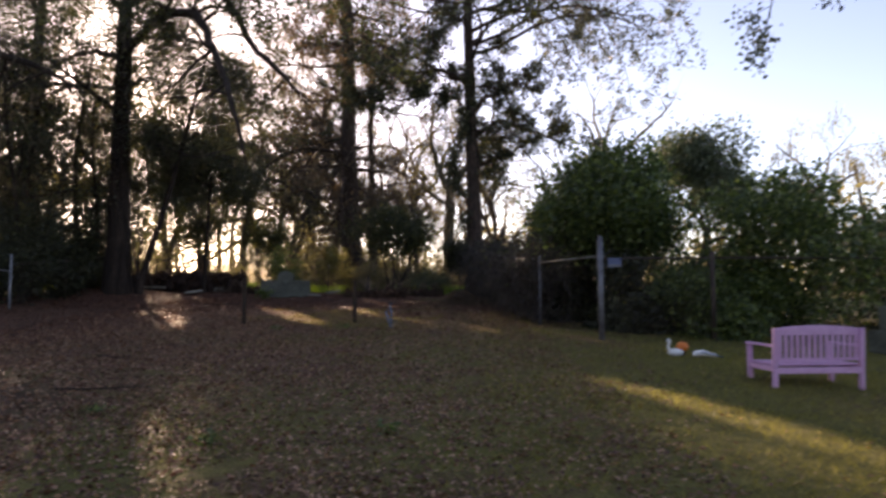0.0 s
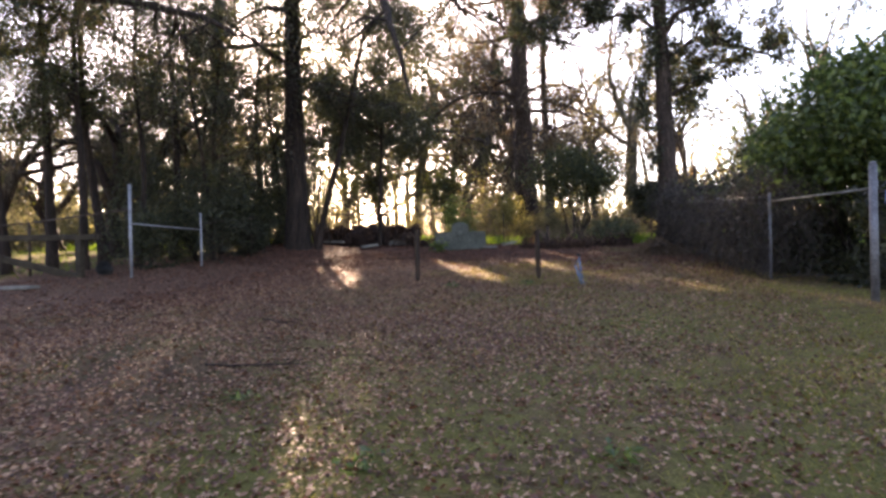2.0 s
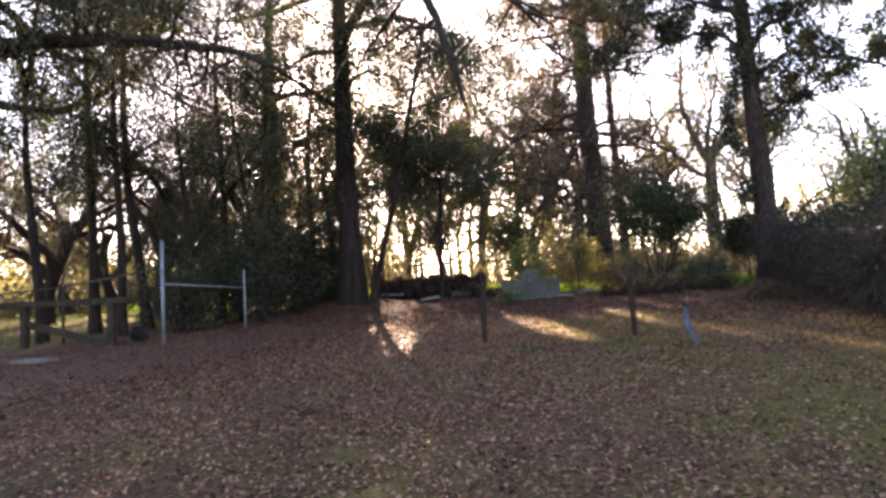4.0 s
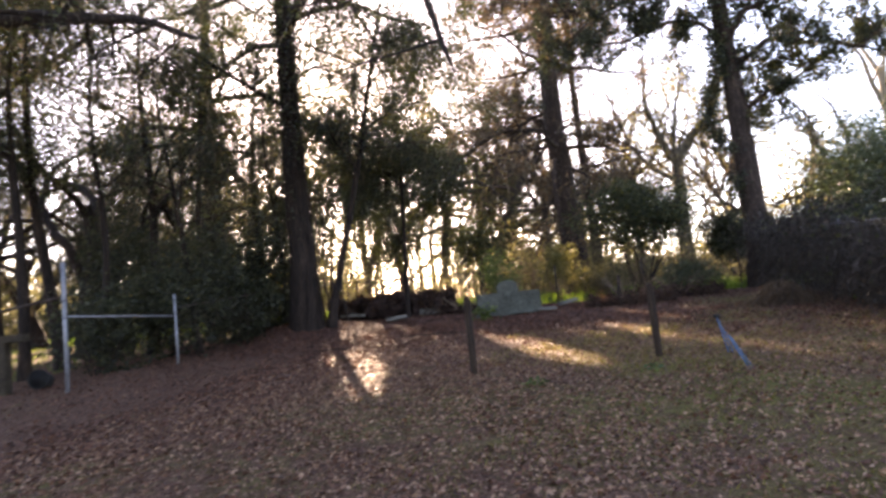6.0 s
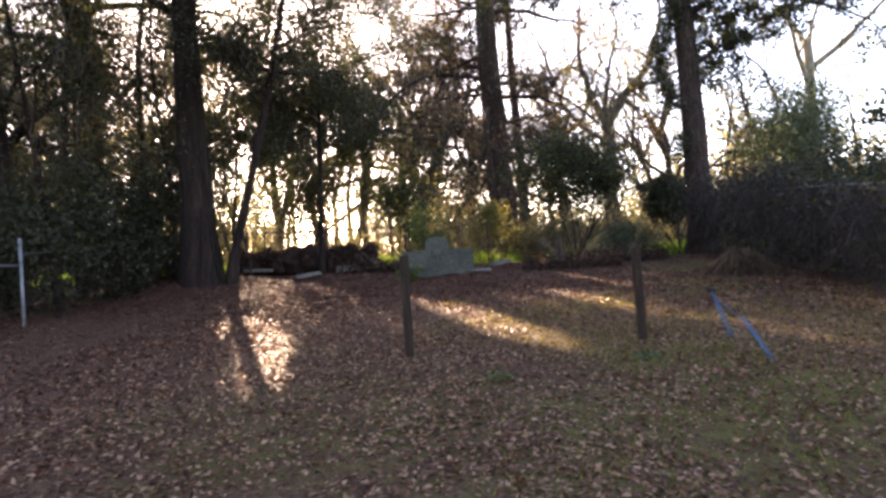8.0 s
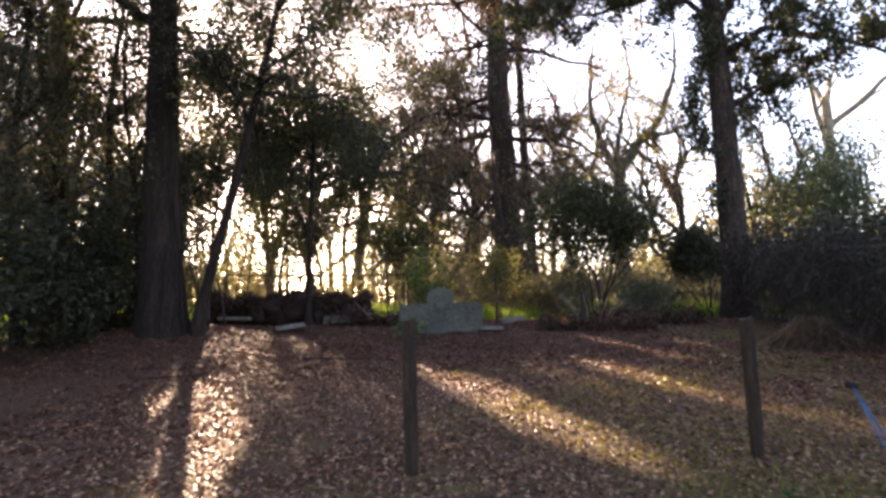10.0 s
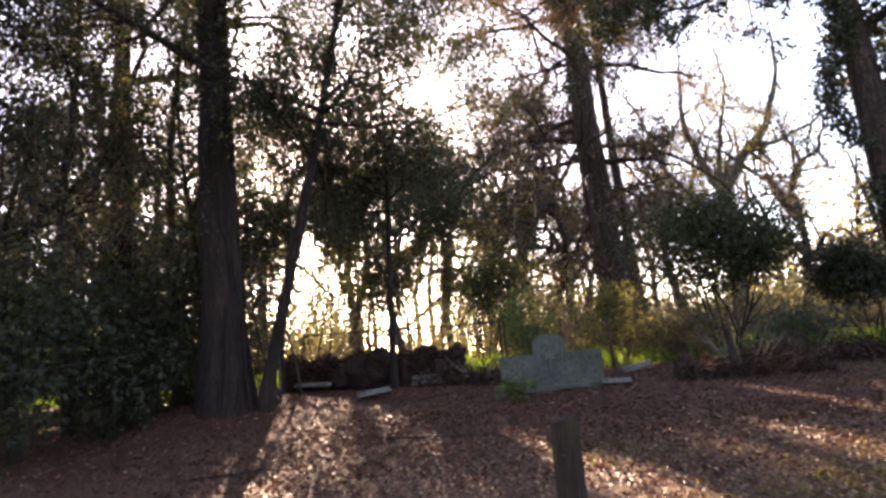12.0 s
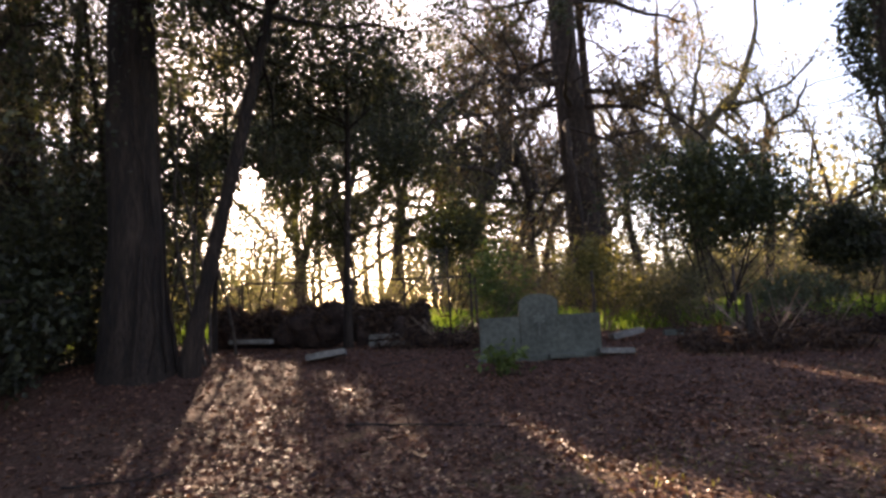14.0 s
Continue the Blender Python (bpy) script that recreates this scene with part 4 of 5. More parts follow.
def ornaments():
    x, y = 3.8, 10.6
    s = thing("swan_planter", x, y, gz(x, y), 20, "small white plaster swan planter on the grass", "ornament")
    s.scale = (0.75, 0.75, 0.85)
    bm = bmesh.new()
    bmesh.ops.create_uvsphere(bm, u_segments=16, v_segments=10, radius=0.13)
    bmesh.ops.scale(bm, vec=(1.5, 0.9, 0.62), verts=bm.verts)
    bmesh.ops.translate(bm, vec=(0.08, 0, 0.07), verts=bm.verts)
    part("body", bm, WHITE, s, smooth=True)
    g = Geo()
    tube(g, [(-0.06, 0, 0.1), (-0.11, 0, 0.17), (-0.1, 0, 0.24), (-0.07, 0, 0.29), (-0.1, 0, 0.32), (-0.15, 0, 0.3)], [0.04, 0.033, 0.028, 0.03, 0.034, 0.008], 10)
    attach("neck", g.mesh("neck", WHITE), s)
    x2, y2 = 4.02, 10.75
    p = thing("orange_pot", x2, y2, gz(x2, y2), 0, "round ribbed orange pot on a small foot", "pot")
    bm = bmesh.new()
    bmesh.ops.create_uvsphere(bm, u_segments=18, v_segments=10, radius=0.1)
    for v in bm.verts:
        v.co.z = v.co.z * 0.85 + 0.15
        v.co.xy *= 1 + 0.06 * math.cos(8 * math.atan2(v.co.y, v.co.x))
    part("bowl", bm, ORANGE, p, smooth=True)
    part("foot", boxed((0.1, 0.1, 0.10), (0, 0, 0.05), bevel=0.02, taper=0.8), GREEN_WOOD, p)
    w = thing("fallen_figurine", 4.24, 10.4, gz(4.24, 10.4) + 0.05, 12, "white and pale-blue plaster figurine lying down", "ornament")
    w.scale = (0.8, 0.7, 0.7)
    g = Geo()
    tube(g, [(-0.26, 0, 0.03), (-0.2, 0, 0.06), (0, 0.02, 0.07), (0.12, 0, 0.03), (0.26, 0.02, 0.0), (0.33, 0, -0.02)], [0.01, 0.07, 0.075, 0.05, 0.04, 0.008], 10)
    attach("body", g.mesh("body", WHITE), w)
    rod("staff", (-0.1, -0.06, 0.1), (0.4, -0.05, -0.03), 0.012, BLUE, w)
    b = thing("grave_marker", 8.2, 11.5, gz(8.2, 11.5), 4, "grey concrete block marker on a wider base", "headstone")
    part("base", roughen(boxed((0.8, 0.5, 0.42), (0, 0, 0.2), bevel=0.02), 0.01, 3), CONCRETE, b)
    part("stele", roughen(boxed((0.5, 0.3, 0.45), (0, 0, 0.63), bevel=0.02), 0.01, 3), CONCRETE, b)


ornaments()

# ---- trees of the yard's edge ----
R = np.random.default_rng(77)
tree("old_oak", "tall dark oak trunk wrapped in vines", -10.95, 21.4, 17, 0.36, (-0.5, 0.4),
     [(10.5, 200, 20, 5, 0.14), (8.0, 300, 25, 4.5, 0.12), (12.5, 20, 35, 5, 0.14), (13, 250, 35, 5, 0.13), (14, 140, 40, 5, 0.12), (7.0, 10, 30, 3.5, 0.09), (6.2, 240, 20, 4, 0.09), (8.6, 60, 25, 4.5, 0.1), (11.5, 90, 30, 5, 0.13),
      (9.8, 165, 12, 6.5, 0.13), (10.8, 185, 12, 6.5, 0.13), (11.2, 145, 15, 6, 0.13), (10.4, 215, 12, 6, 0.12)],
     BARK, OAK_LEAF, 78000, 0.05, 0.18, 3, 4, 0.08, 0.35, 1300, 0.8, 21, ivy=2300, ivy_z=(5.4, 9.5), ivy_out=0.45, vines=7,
     guided=((0.17, ((-11.0, 21.5, 10.0), (-8.6, 18.6, 10.2), (-6.0, 14.8, 8.6), (-4.3, 12.0, 6.1), (-3.56, 10.92, 4.08))),
             (0.17, ((-11.2, 21.6, 11.6), (-8.4, 18.3, 11.2), (-5.6, 15.2, 9.2), (-4.0, 13.7, 6.6), (-2.89, 13.0, 5.43))),
             (0.14, ((-11.2, 21.6, 12.5), (-8.2, 17.2, 11.2), (-4.8, 14.4, 9.2), (-1.6, 12.9, 7.9), (0.8, 12.2, 7.0))),
             (0.12, ((-8.6, 17.6, 11.2), (-6.8, 14.6, 9.4), (-5.0, 13.0, 8.2), (-3.2, 12.4, 7.3)))))
tree("slender_oak", "dark straight oak trunk behind the side fence", -16.2, 24.5, 16, 0.33, (0.3, 0.2),
     around(11, (4.5, 14), (10, 40), (3.5, 5.5), 0.11, R), BARK, OAK_LEAF, 24000, 0.058, 0.2, 3, 4, 0.06, 0.3, 1500, 0.6, 22, ivy=2200, ivy_z=(0.5, 7), vines=4)
tree("moss_pine", "tall pine hung with moss and russet twigs", -4.85, 34.4, 19, 0.56, (-0.75, 0),
     around(38, (4.8, 17), (-14, 18), (3.0, 6.2), 0.10, R), PINE_BARK, RUSSET, 32000, 0.085, 0.14, 3, 4, 0.03, 0.26, 5200, 0.5, 23, crook=0.18, end=0.45, prune=False)
tree("thin_pine", "thin dark pine trunk beside the moss pine", -4.25, 39.0, 17, 0.27, (-0.3, 0), around(16, (5, 16), (0, 45), (2, 4.2), 0.05, R), PINE_BARK, RUSSET, 3500, 0.06, 0.15, 2, 5, 0.03, 0.3, 900, 0.7, 24)
tree("tall_pine", "tall pine with a bare trunk at the fence corner", 1.45, 28.2, 19, 0.38, (-0.35, 0.2),
     [(9.5, 250, 20, 5.5, 0.08), (10.6, 150, 20, 5, 0.09), (11.4, 40, 25, 5, 0.09), (11.4, 75, 12, 6.5, 0.1), (12.4, 290, 25, 5.5, 0.09), (12.9, 110, 15, 6, 0.1), (13.4, 190, 25, 4.5, 0.09), (14.4, 100, 20, 5.5, 0.09), (14.9, 270, 20, 5, 0.09), (11.0, 95, 6, 8.5, 0.1), (12.0, 108, 8, 8, 0.1), (12.9, 84, 8, 8.5, 0.1), (13.6, 98, 12, 8, 0.1), (16.0, 330, 35, 4, 0.08), (16.6, 220, 35, 4, 0.08)],
     PINE_BARK, DARK_LEAF, 62000, 0.078, 0.10, 3, 4, 0.02, 0.3, 500, 0.6, 25, ivy=450, ivy_z=(6.5, 10.5), ivy_out=0.3, crook=0.07, vines=2,
     guided=((0.105, ((1.4, 28.2, 10.9), (-0.07, 28.0, 11.57), (-1.8, 27.7, 11.17), (-3.53, 27.4, 10.11))), (0.085, ((1.4, 28.2, 9.6), (-0.14, 28.4, 10.92), (-2.1, 28.8, 10.68), (-4.16, 29.2, 10.7))),
             (0.12, ((1.45, 28.2, 9.7), (2.27, 28.0, 10.32), (3.22, 27.7, 10.68), (3.99, 27.4, 11.26))), (0.12, ((1.45, 28.2, 8.7), (2.58, 28.0, 9.42), (4.67, 27.8, 8.59), (6.48, 27.5, 7.75))),
             (0.07, ((1.5, 28.2, 7.1), (2.2, 28.1, 7.5), (2.77, 28.0, 7.79), (3.41, 27.9, 7.93)))))
PINE = bpy.data.objects["tall_pine"]
VR = np.random.default_rng(44)
VZ = VR.uniform(0, 1, 3600) ** 0.8
leaves("vine_curtain", np.stack((0.7 + VR.normal(size=3600) * 0.17 + 0.25 * np.sin(VZ * 9), 27.75 + VR.normal(size=3600) * 0.2, 4.2 + 5.6 * VZ), 1), 0.07, DARK_LEAF, PINE, VR, label="dark ivy curtain hanging beside the trunk")
tree("forked_oak", "tall forked oak with spreading pale upper limbs", 0.5, 45.9, 8.2, 0.44, (-0.05, 0),
     [(7.4, 320, 60, 5, 0.1), (7.8, 20, 65, 6, 0.1)], FORK_BARK, YELLOW_LEAF, 5200, 0.075, 0.3, 3, 4, -0.03, 0.3, 300, 0.6, 26, ivy=900, ivy_z=(1, 6), ivy_out=0.4, end=0.72,
     guided=((0.3, ((0.45, 45.9, 9.0), (1.6, 45.9, 10.9), (2.7, 45.9, 12.0), (3.5, 45.8, 14.2), (3.6, 45.7, 17.5))), (0.26, ((0.42, 45.9, 9.2), (-0.5, 45.9, 11.0), (-0.95, 46.1, 14.2), (-0.5, 46.2, 17.5))),
             (0.16, ((0.45, 45.9, 8.0), (-1.0, 45.8, 9.2), (-2.0, 45.7, 11.0), (-2.84, 45.6, 14.5), (-4.0, 45.5, 16.5))), (0.14, ((1.6, 45.9, 10.7), (3.2, 45.6, 11.2), (5.0, 45.3, 11.7), (6.5, 45.2, 13.5))),
             (0.14, ((0.4, 45.9, 9.6), (0.9, 45.6, 12.0), (1.6, 45.4, 14.0), (1.5, 45.3, 17.5)))))
tree("dead_snag", "bare dead tree with broken upright limbs", 12.6, 49.5, 12, 0.4, (0.2, 0),
     [(9, 280, 65, 6, 0.2), (10, 90, 60, 7, 0.2), (11.5, 0, 78, 6, 0.18), (10.5, 200, 70, 5, 0.15)], PALE_BARK, None, 0, levels=2, kids=3, droop=-0.03, wig=0.22, seed=27, end=0.6)
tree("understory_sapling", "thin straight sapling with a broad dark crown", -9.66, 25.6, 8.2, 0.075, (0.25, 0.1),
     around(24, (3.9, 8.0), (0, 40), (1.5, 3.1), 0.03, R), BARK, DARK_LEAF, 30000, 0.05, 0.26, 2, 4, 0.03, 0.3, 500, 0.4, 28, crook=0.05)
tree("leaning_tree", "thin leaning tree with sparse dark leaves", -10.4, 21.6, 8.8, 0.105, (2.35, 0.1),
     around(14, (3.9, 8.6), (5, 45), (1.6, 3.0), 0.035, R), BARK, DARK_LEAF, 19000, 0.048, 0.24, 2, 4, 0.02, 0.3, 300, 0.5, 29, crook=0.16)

# live oak over the yard, its low limbs reaching in from the side
tree("spreading_oak", "wide live oak with long low limbs overhead", -19.0, 12.5, 13, 0.55, (0.5, 0.3),
     [(7.0, 66, 24, 8, 0.2), (8.5, 40, 25, 9, 0.2), (9, 130, 25, 9, 0.2), (9.5, 0, 35, 8, 0.2), (10, 250, 30, 8, 0.2), (6.5, 20, 10, 9, 0.16), (8.6, 90, 20, 10, 0.18), (9.0, 112, 20, 10, 0.18), (9.4, 72, 24, 10, 0.18)],
     BARK, OAK_LEAF, 60000, 0.052, 0.2, 3, 4, 0.075, 0.3, 3600, 0.8, 30,
     guided=((0.24, ((-18.7, 12.7, 7.2), (-15.3, 14.4, 8.3), (-11.5, 14.2, 7.3), (-7.7, 13.2, 5.8))), (0.16, ((-18.6, 12.7, 8.2), (-14, 11.5, 9.3), (-9.5, 10.5, 8.8), (-6.5, 9.8, 7.6)))))
tree("roadside_oak", "live oak whose mossy branch ends hang over the yard", 12.0, 7.5, 10, 0.5, (-0.3, 0.2),
     [(8, 180, 30, 6, 0.15), (8, 60, 30, 6, 0.15), (9, 250, 45, 5, 0.14)],
     BARK, OAK_LEAF, 7000, 0.06, 0.12, 3, 3, 0.06, 0.3, 900, 0.8, 33, guided=((0.13, ((11.9, 7.6, 7.2), (8.8, 8.6, 7.9), (6.4, 9.1, 7.0), (4.9, 9.3, 6.2))),))

for i, (tx, ty, th, tr) in enumerate(((-12.6, 19.0, 7.5, 0.07), (-13.4, 20.6, 8.5, 0.10), (-12.4, 22.6, 7.0, 0.06), (-14.2, 17.6, 7.5, 0.09), (-13.6, 23.4, 9.0, 0.12), (-11.9, 24.6, 6.5, 0.05), (-14.9, 20.0, 9.5, 0.13),
                                       (-14.8, 16.2, 9.0, 0.11), (-15.8, 18.0, 10.5, 0.14), (-16.6, 15.4, 9.5, 0.12), (-17.4, 17.6, 11.0, 0.15))):
    rr = np.random.default_rng(400 + i)
    tree("thin_tree", "thin crooked tree in the side shrubbery", tx, ty, th, tr, (rr.normal() * 0.5, rr.normal() * 0.3), around(7, (th * 0.4, th * 0.97), (5, 50), (1.2, 2.4), 0.03, rr),
         BARK, OAK_LEAF if i > 6 else DARK_LEAF, 6000 if i > 6 else 2600, 0.055, 0.3, 2, 4 if i > 6 else 3, 0.03, 0.35, 170 if i > 6 else 110, 0.5, 400 + i, crook=0.3, group="shrubbery trees")
for i, (tx, ty) in enumerate(((-10.75, 22.6), (-10.98, 23.6), (-10.6, 22.2), (-11.05, 23.2))):
    rr = np.random.default_rng(430 + i)
    root = thing("vine_stem", tx, ty, gz(tx, ty), 0, "thin brown climbing stem beside the old oak", "vine", "climbing stems")
    g = Geo()
    zz = np.linspace(-0.05, rr.uniform(3.0, 5.0), 14)
    tube(g, np.stack((-0.1 * zz + 0.12 * np.sin(zz * 1.3 + i), 0.1 * np.cos(zz * 1.1 + i), zz), 1), np.linspace(0.03, 0.012, 14), 6)
    attach("stem", g.mesh("stem", WOODS_BARK), root)

# shrubs along the open side
bush("broadleaf_tree", "rounded glossy green broadleaf tree behind the fence", 4.3, 16.3, 3.55, 2.1, 3.2, CITRUS_LEAF, 24000, 0.082, 61, 9, lumps=26, hollow=0.45)
bush("olive_tree", "grey-green small tree behind the hedge", 10.2, 24.5, 6.1, 2.1, 3.9, OLIVE_LEAF, 14000, 0.09, 62, 8, lumps=16)
bush("olive_tree", "pale grey-green tree beyond the bramble fence", 7.2, 38.0, 6.2, 2.8, 4.6, OLIVE_LEAF, 14000, 0.09, 58, 8, lumps=20, hollow=0.3)
bush("tall_hedge_shrub", "dense dark green shrub by the fence", 8.0, 15.2, 2.5, 2.4, 4.2, CITRUS_LEAF, 15000, 0.082, 63, 7, lumps=12)
bush("tall_hedge_shrub", "dense dark green shrub by the fence", 12.5, 15.5, 2.4, 3.0, 4.4, DARK_LEAF, 13000, 0.088, 64, 7, lumps=12)
bush("low_hedge_shrub", "leafy green shrub sprawling through the fence", 6.3, 14.1, 1.5, 1.6, 2.2, CITRUS_LEAF, 8000, 0.075, 65, 6)
bush("low_hedge_shrub", "dark leafy shrub filling the fence corner", 4.3, 14.9, 1.35, 1.25, 2.0, DARK_LEAF, 9000, 0.07, 57, 6)
bush("low_hedge_shrub", "dark leafy shrub filling the fence corner", 3.6, 17.2, 1.5, 1.3, 2.2, DARK_LEAF, 8000, 0.07, 56, 6)
bush("hedge_shrub", "green shrub beyond the bramble fence", 4.6, 21.5, 2.7, 2.2, 3.4, OAK_LEAF, 13000, 0.075, 66, 6)
bush("hedge_shrub", "green shrub beyond the bramble fence", 3.8, 25.8, 2.9, 2.0, 3.2, DARK_LEAF, 13000, 0.075, 67, 6)
bush("umbrella_shrub", "dark dome-shaped evergreen shrub on thin stems", -2.3, 29.4, 4.45, 2.2, 2.5, OAK_LEAF, 15000, 0.061, 68, 7, lumps=34, hollow=0.15, ragged=0.06)
bush("umbrella_shrub", "smaller dark evergreen shrub by the back fence", 1.3, 30.6, 3.4, 1.3, 1.6, DARK_LEAF, 11900, 0.061, 69, 5)
bush("yellow_shrub", "yellow-green shrub with lit leaves behind the headstone", -4.8, 28.4, 2.75, 0.95, 2.0, YELLOW_LEAF, 4284, 0.048, 70, 9, TWIG, 0.3)
bush("green_shrub", "fresh green sapling shrub at the back fence", -7.0, 27.9, 2.6, 0.95, 2.1, FRESH_LEAF, 2907, 0.051, 71, 9, TWIG, 0.3)
bush("thicket", "dry leafless thicket along the back fence", -3.2, 28.6, 2.2, 1.3, 1.6, HAZED_WOODS_LEAF, 4420, 0.041, 72, 14, TWIG, 0.2)
bush("thicket", "dry leafless thicket along the back fence", -0.6, 29.2, 2.1, 1.4, 1.4, OLIVE_LEAF, 4420, 0.048, 73, 14, TWIG, 0.2)

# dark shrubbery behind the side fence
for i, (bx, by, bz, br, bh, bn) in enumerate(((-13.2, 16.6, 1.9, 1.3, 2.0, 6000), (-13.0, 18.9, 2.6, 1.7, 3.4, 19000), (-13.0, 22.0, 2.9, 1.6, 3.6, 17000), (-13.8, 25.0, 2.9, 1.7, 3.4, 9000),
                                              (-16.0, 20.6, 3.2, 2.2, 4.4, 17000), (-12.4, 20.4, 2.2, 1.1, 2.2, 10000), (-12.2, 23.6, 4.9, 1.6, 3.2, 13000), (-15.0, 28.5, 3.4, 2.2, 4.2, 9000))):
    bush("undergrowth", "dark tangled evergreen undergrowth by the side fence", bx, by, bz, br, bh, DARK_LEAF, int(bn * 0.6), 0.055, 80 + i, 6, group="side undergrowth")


# crowns added on the sun's path to stop stray sunlight on the yard
bush("shade_evergreen", "dark evergreen crown added beyond the back fence to shade the yard", -13.2, 33.6, 5.5, 1.8, 2.6, DARK_LEAF, 12000, 0.06, 96, 4, lumps=18, hollow=0.25, ragged=0.2)
bush("shade_evergreen", "dark leafy crown added behind the sapling to shade the yard", -10.9, 31.4, 7.0, 2.0, 3.2, DARK_LEAF, 15000, 0.06, 97, 4, lumps=24, hollow=0.2, ragged=0.2)
bush("shade_understory", "low olive-brown leafy tree added in the woods' edge to shade the yard", -9.1, 32.6, 4.7, 1.3, 2.0, OAK_LEAF, 8000, 0.06, 98, 5, lumps=18, hollow=0.2, ragged=0.28)
bush("shade_evergreen", "small evergreen crown added among the back woods to shade the yard", -14.5, 31.5, 6.6, 1.9, 4.0, OAK_LEAF, 12000, 0.07, 95, 4, lumps=16, hollow=0.3, ragged=0.18)


def bramble_hedge():
    rng = np.random.default_rng(91)
    x, y = 2.1, 19
    root = thing("bramble_hedge", x, y, gz(x, y), 0, "grey-brown dead bramble smothering the fence", "hedge")
    n = 22000
    yy = rng.uniform(15.3, 28.0, n)
    xx = np.interp(yy, (15, 28), (2.4, 1.6)) + rng.normal(size=n) * 0.42
    top = 1.75 + 0.25 * np.sin(yy * 1.7) + 0.15 * np.sin(yy * 4.1) + 0.02 * (yy - 15)
    hh = top * rng.random(n) ** 0.6
    c = np.stack((xx, yy, ground_z(xx, yy) + hh + 0.05), 1)
    leaves("dead_leaves", c[:9000], 0.05, BRAMBLE, root, rng)
    strands("vines", c[11000:], 0.6, 0.011, BRAMBLE, root, rng, 0.45)
    leaves("green_leaves", c[9000:11000] + np.array((0, 0, 0.15)), 0.05, OAK_LEAF, root, rng)
    for k in range(60):
        g = Geo()
        py = rng.uniform(15.4, 27.8)
        px = np.interp(py, (15, 28), (2.4, 1.6)) + rng.normal() * 0.25
        grow(g, [], (px - x, py - y, gz(px, py) - gz(x, y)), (rng.normal() * 0.5, rng.normal() * 0.7, 1), rng.uniform(1.4, 2.4), 0.012, 1, rng, 0.2, 0.4, 4, 3)
        attach("cane", g.mesh("cane", WOODS_BARK), root)


bramble_hedge()


# ---- woods beyond ----
def far_oak(x, y, h, seed, leaf, n, size, moss):
    rng = np.random.default_rng(seed)
    tree("woodland_oak", "crooked moss-hung oak in the woods beyond", x, y, h * 0.55, 0.09 + 0.009 * h, (rng.normal() * 1.6, rng.normal() * 0.8),
         [(h * rng.uniform(0.2, 0.54), rng.uniform(0, 360), rng.uniform(25, 72), h * rng.uniform(0.35, 0.62), 0.08 + 0.004 * h) for k in range(8)],
         WOODS_BARK, leaf, n, size, 0.22, 3, 3, 0.01, 0.5, moss, 0.8, seed, crook=0.8, end=0.6, group="woodland oaks")


woods = np.random.default_rng(5)
for i, (wx, wy, wh) in enumerate(((-11.6, 50, 14), (-9.8, 46.5, 14), (-8.0, 52, 14), (-14.5, 47, 17), (-6.2, 56, 15), (-20, 36, 14),
                                  (-18.5, 42, 15), (-22, 50, 19), (4.5, 58, 14), (8, 42, 10), (-2.5, 60, 15), (-19.5, 33.5, 12),
                                  (-28, 40, 15), (-12.5, 58, 16), (-18, 54, 20), (14, 36, 9), (18, 30, 9), (-36, 24, 13), (-31, 48, 15), (-10.5, 55, 19), (-7.5, 45, 17), (-13.5, 52, 19), (-2.0, 50, 17), (3.5, 47, 15), (-17.0, 45.5, 15), (-10.9, 44, 17))):
    far_oak(wx, wy, wh, 200 + i, HAZED_WOODS_LEAF if i % 3 else OAK_LEAF, 10000 if -25 < wx < -12 else 3000, 0.09 if wx < -12 else 0.075, 700)


def field_oak(x, y, h, seed, stems, moss, r=0.26):
    """A moss-curtained oak of the neighbouring field that forks near the ground."""
    rng = np.random.default_rng(seed)
    az = rng.uniform(0, 360)
    limbs = [(h * rng.uniform(0.08, 0.2), az + 360 / stems * k + rng.uniform(-25, 25), rng.uniform(52, 74), h * rng.uniform(0.55, 0.75), r * rng.uniform(0.6, 0.85)) for k in range(stems)]
    limbs += [(h * rng.uniform(0.25, 0.34), rng.uniform(0, 360), rng.uniform(15, 40), h * 0.45, r * 0.45) for k in range(3)]
    tree("field_oak", "dark low-forking oak curtained with grey moss", x, y, h * 0.36, r, (rng.normal() * 0.4, rng.normal() * 0.4), limbs,
         BARK, OAK_LEAF, 4200, 0.075, 0.25, 3, 3, 0.01, 0.3, moss, 0.7, seed, crook=0.25, end=0.7, group="field oaks")


for i, (wx, wy, wh, ws, wm) in enumerate(((-24, 21, 11, 3, 1638), (-27, 26.8, 11, 3, 1638), (-25.2, 28.2, 12, 2, 1638), (-21.5, 25.6, 10, 2, 1386), (-31, 19.5, 12, 3, 1638), (-33, 29, 13, 3, 1638),
                                          (-29, 35, 13, 3, 1638), (-18.4, 21.2, 13, 2, 2268), (-22.5, 31.5, 12, 3, 1638), (-19.2, 28.2, 12, 2, 1638))):
    field_oak(wx, wy, wh, 300 + i, ws, wm)


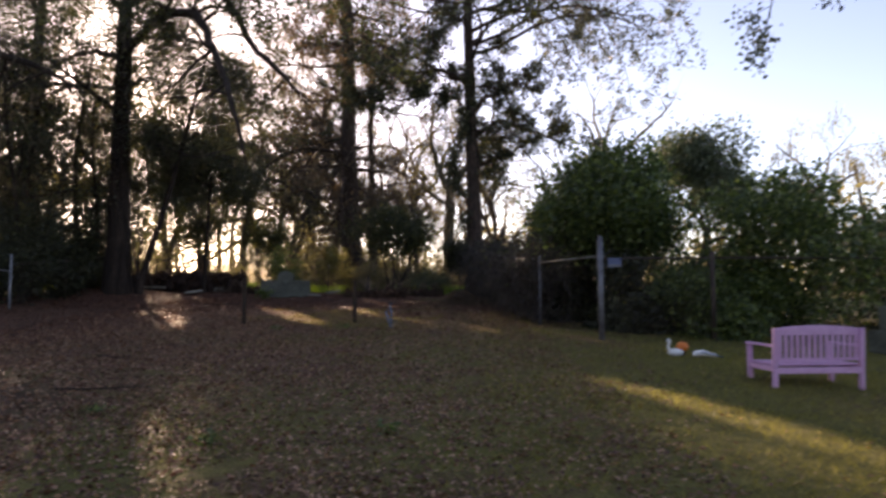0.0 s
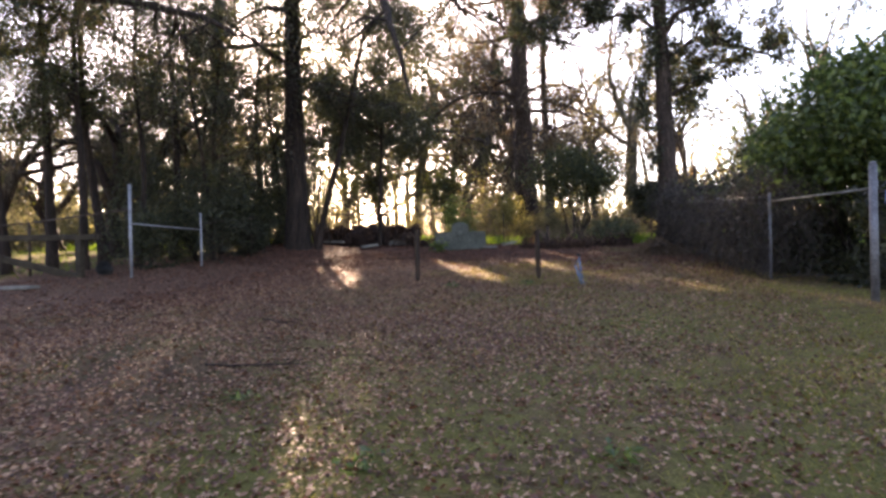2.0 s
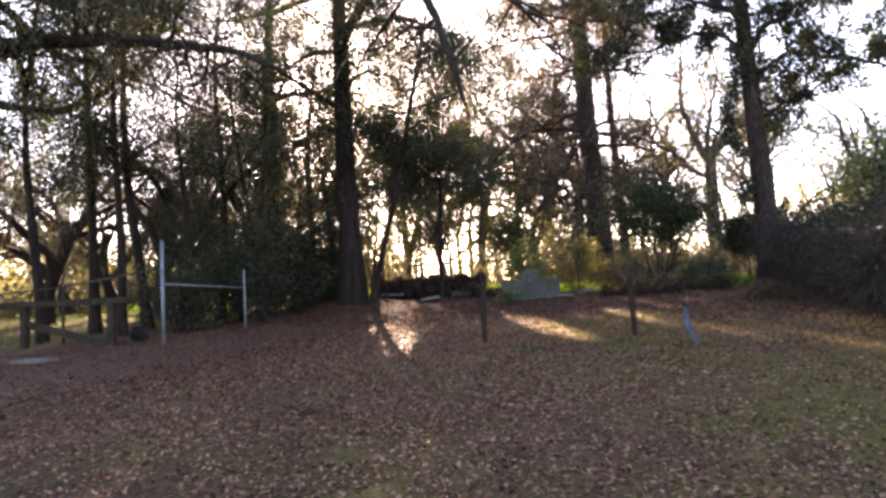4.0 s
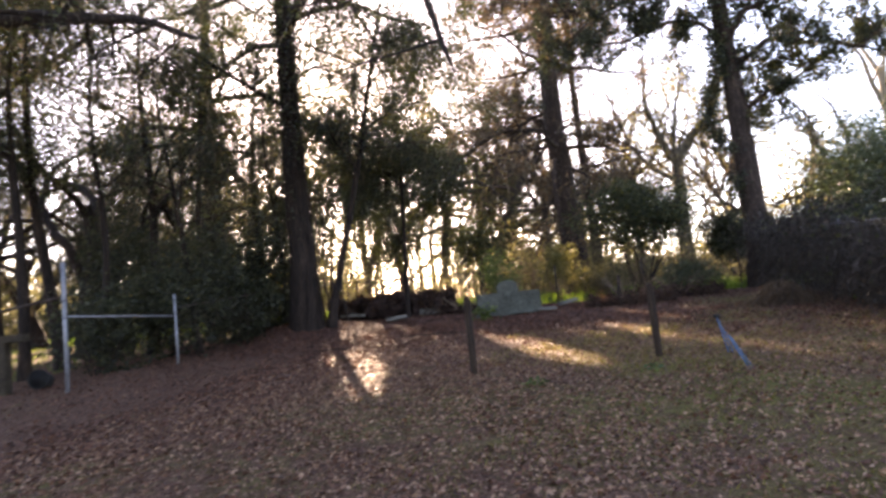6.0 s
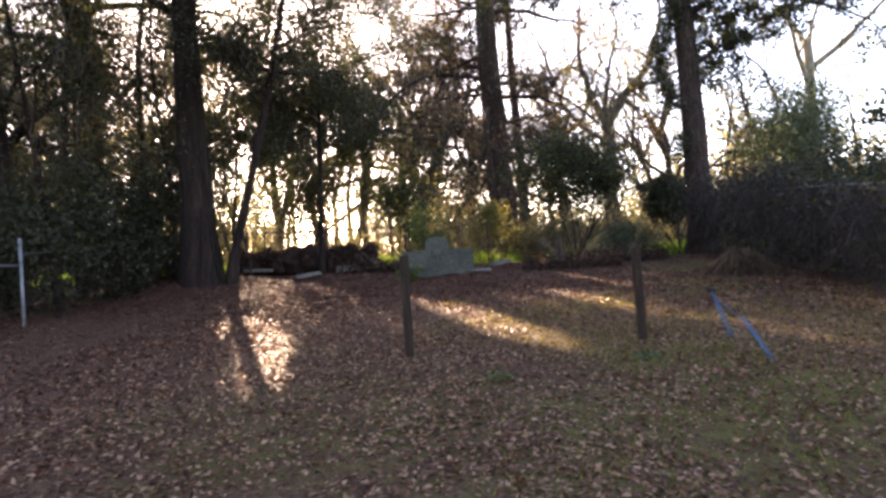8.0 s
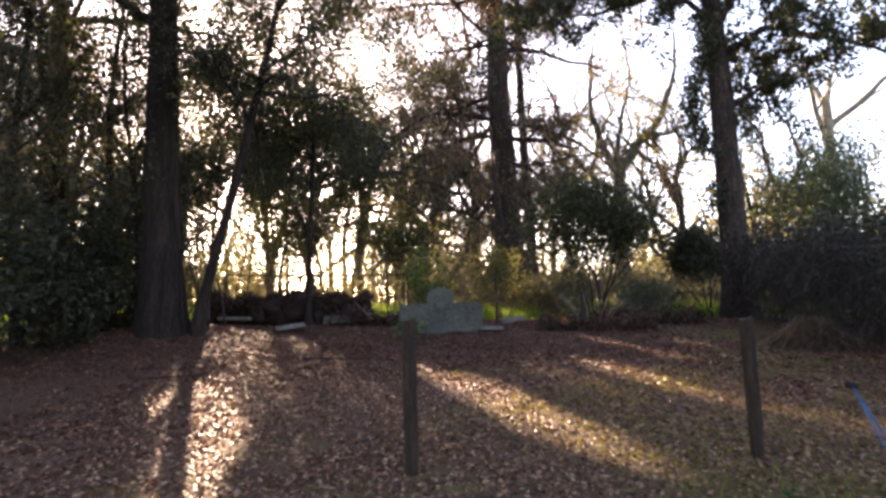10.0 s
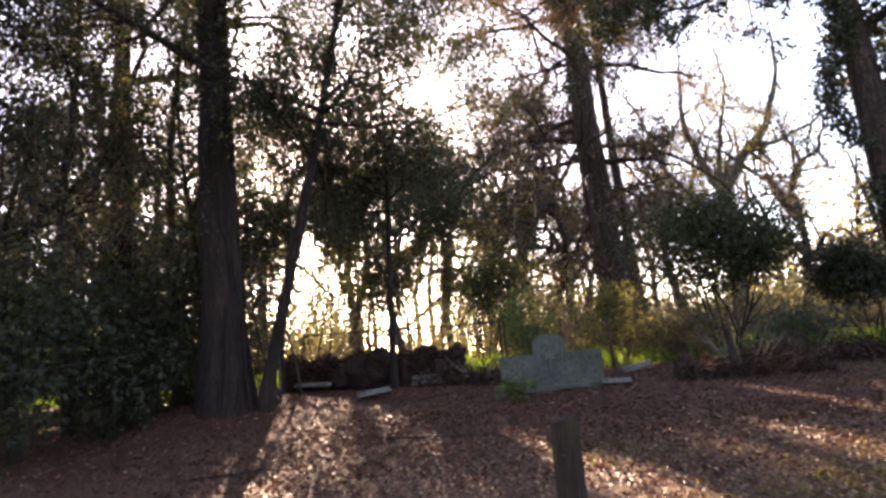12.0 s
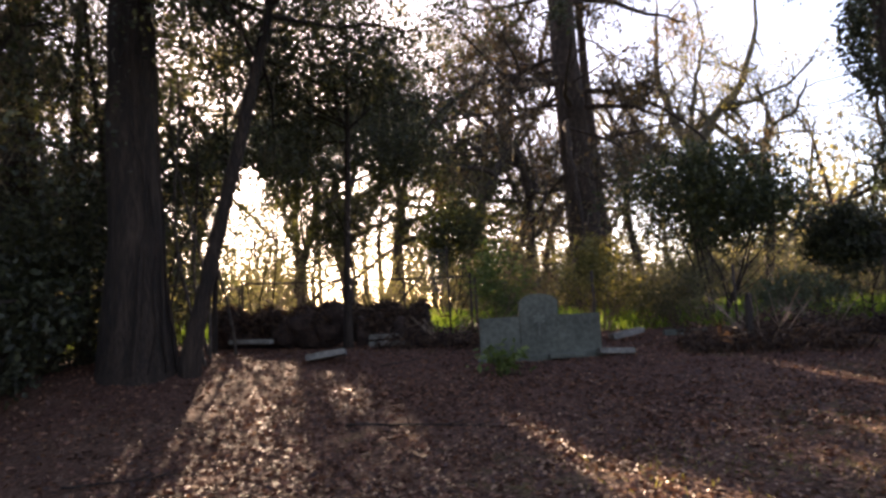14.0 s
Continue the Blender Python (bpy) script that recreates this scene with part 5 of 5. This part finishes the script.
def brushwood():
    """Leafless vines and brush under the woods."""
    rng = np.random.default_rng(8)
    g, tips = Geo(), []
    for k in range(190):
        x, y = rng.uniform(-17, 11), rng.uniform(31, 50)
        if -13.5 < x < -9.2 and y < 40:
            continue
        for q in range(3):
            grow(g, tips, (x, y, gz(x, y) - 0.05), (rng.normal() * 0.4, rng.normal() * 0.4, 1), rng.uniform(1.2, 3.6), 0.022, 1, rng, 0.05, 0.4, 4, 4)
    root = thing("brushwood", -4, 34, gz(-4, 34), 0, "grey-brown leafless brush under the woodland trees", "brush", kind="stuff")
    ob = new("stems", g.mesh("stems", TWIG))
    ob.parent, ob.matrix_parent_inverse = root, root.matrix_world.inverted()
    leaves("leaves", scatter(tips, 62000, 0.28, rng), 0.07, HAZED_WOODS_LEAF, root, rng)
    strands("vines", scatter(tips, 5000, 0.2, rng), 0.8, 0.03, MOSS, root, rng, 0.2)


brushwood()


def treeline():
    """The far edge of the woods, too far to tell the trees apart, and unseen trees behind the view that cut the sky
    light.
    """
    rng = np.random.default_rng(6)
    tips, g = [], Geo()
    for k in range(300):
        a = radians(rng.uniform(-180, 180))
        # beyond 1.9 rad: nearer trees out of view, added to darken the yard
        d = rng.uniform(62, 105) if abs(a) < 1.9 else rng.uniform(16, 45)
        x, y = d * math.sin(a), d * math.cos(a) + (5 if abs(a) < 1.9 else -4)
        h = rng.uniform(7, 14)
        z = gz(x, y)
        tube(g, [(x, y, z - 0.2), (x + rng.normal() * 0.4, y, z + h * 0.5), (x + rng.normal() * 0.8, y, z + h)], [0.3, 0.22, 0.08], 5)
        for q in range(60):
            u = rng.normal(size=3)
            u /= np.linalg.norm(u)
            tips.append(np.array((x, y, z + h * 0.62)) + u * np.array((h * 0.3, h * 0.3, h * 0.42)) * rng.uniform(0.4, 1))
    low = []
    for k in range(900):
        a = radians(rng.uniform(-75, 45))
        d = rng.uniform(56, 82) if k % 3 else rng.uniform(44, 60)
        if k % 3 == 0:
            a = radians(rng.uniform(-80, -34))
        if -26 < math.degrees(a) < -14:
            continue
        x, y = d * math.sin(a), d * math.cos(a) + 5
        hh, ww = rng.uniform(1.2, 4.6), rng.uniform(1.2, 3.2)
        if k % 8 == 1:
            a, d = radians(rng.uniform(-14, 26)), rng.uniform(46, 58)
            x, y = d * math.sin(a), d * math.cos(a) + 5
        u = rng.normal(size=(26, 3)) * np.array((ww * 0.5, ww * 0.5, 0))
        u[:, 2] = rng.random(26) * hh
        low.append(u + np.array((x, y, gz(x, y))))
    root = thing("treeline_and_sky_blockers", 0, 80, gz(0, 80), 0, "distant woodland trees with haze in their leaf colour, and unseen sky-blocking trees behind", "treeline", kind="stuff")
    ob = new("trunks", g.mesh("trunks", BARK))
    ob.parent, ob.matrix_parent_inverse = root, root.matrix_world.inverted()
    leaves("brush", scatter(np.concatenate(low), 95000, 0.35, rng), 0.25, HAZED_WOODS_LEAF, root, rng)
    leaves("crowns", scatter(tips, 84000, 0.9, rng), 0.30, HAZED_WOODS_LEAF, root, rng)


treeline()
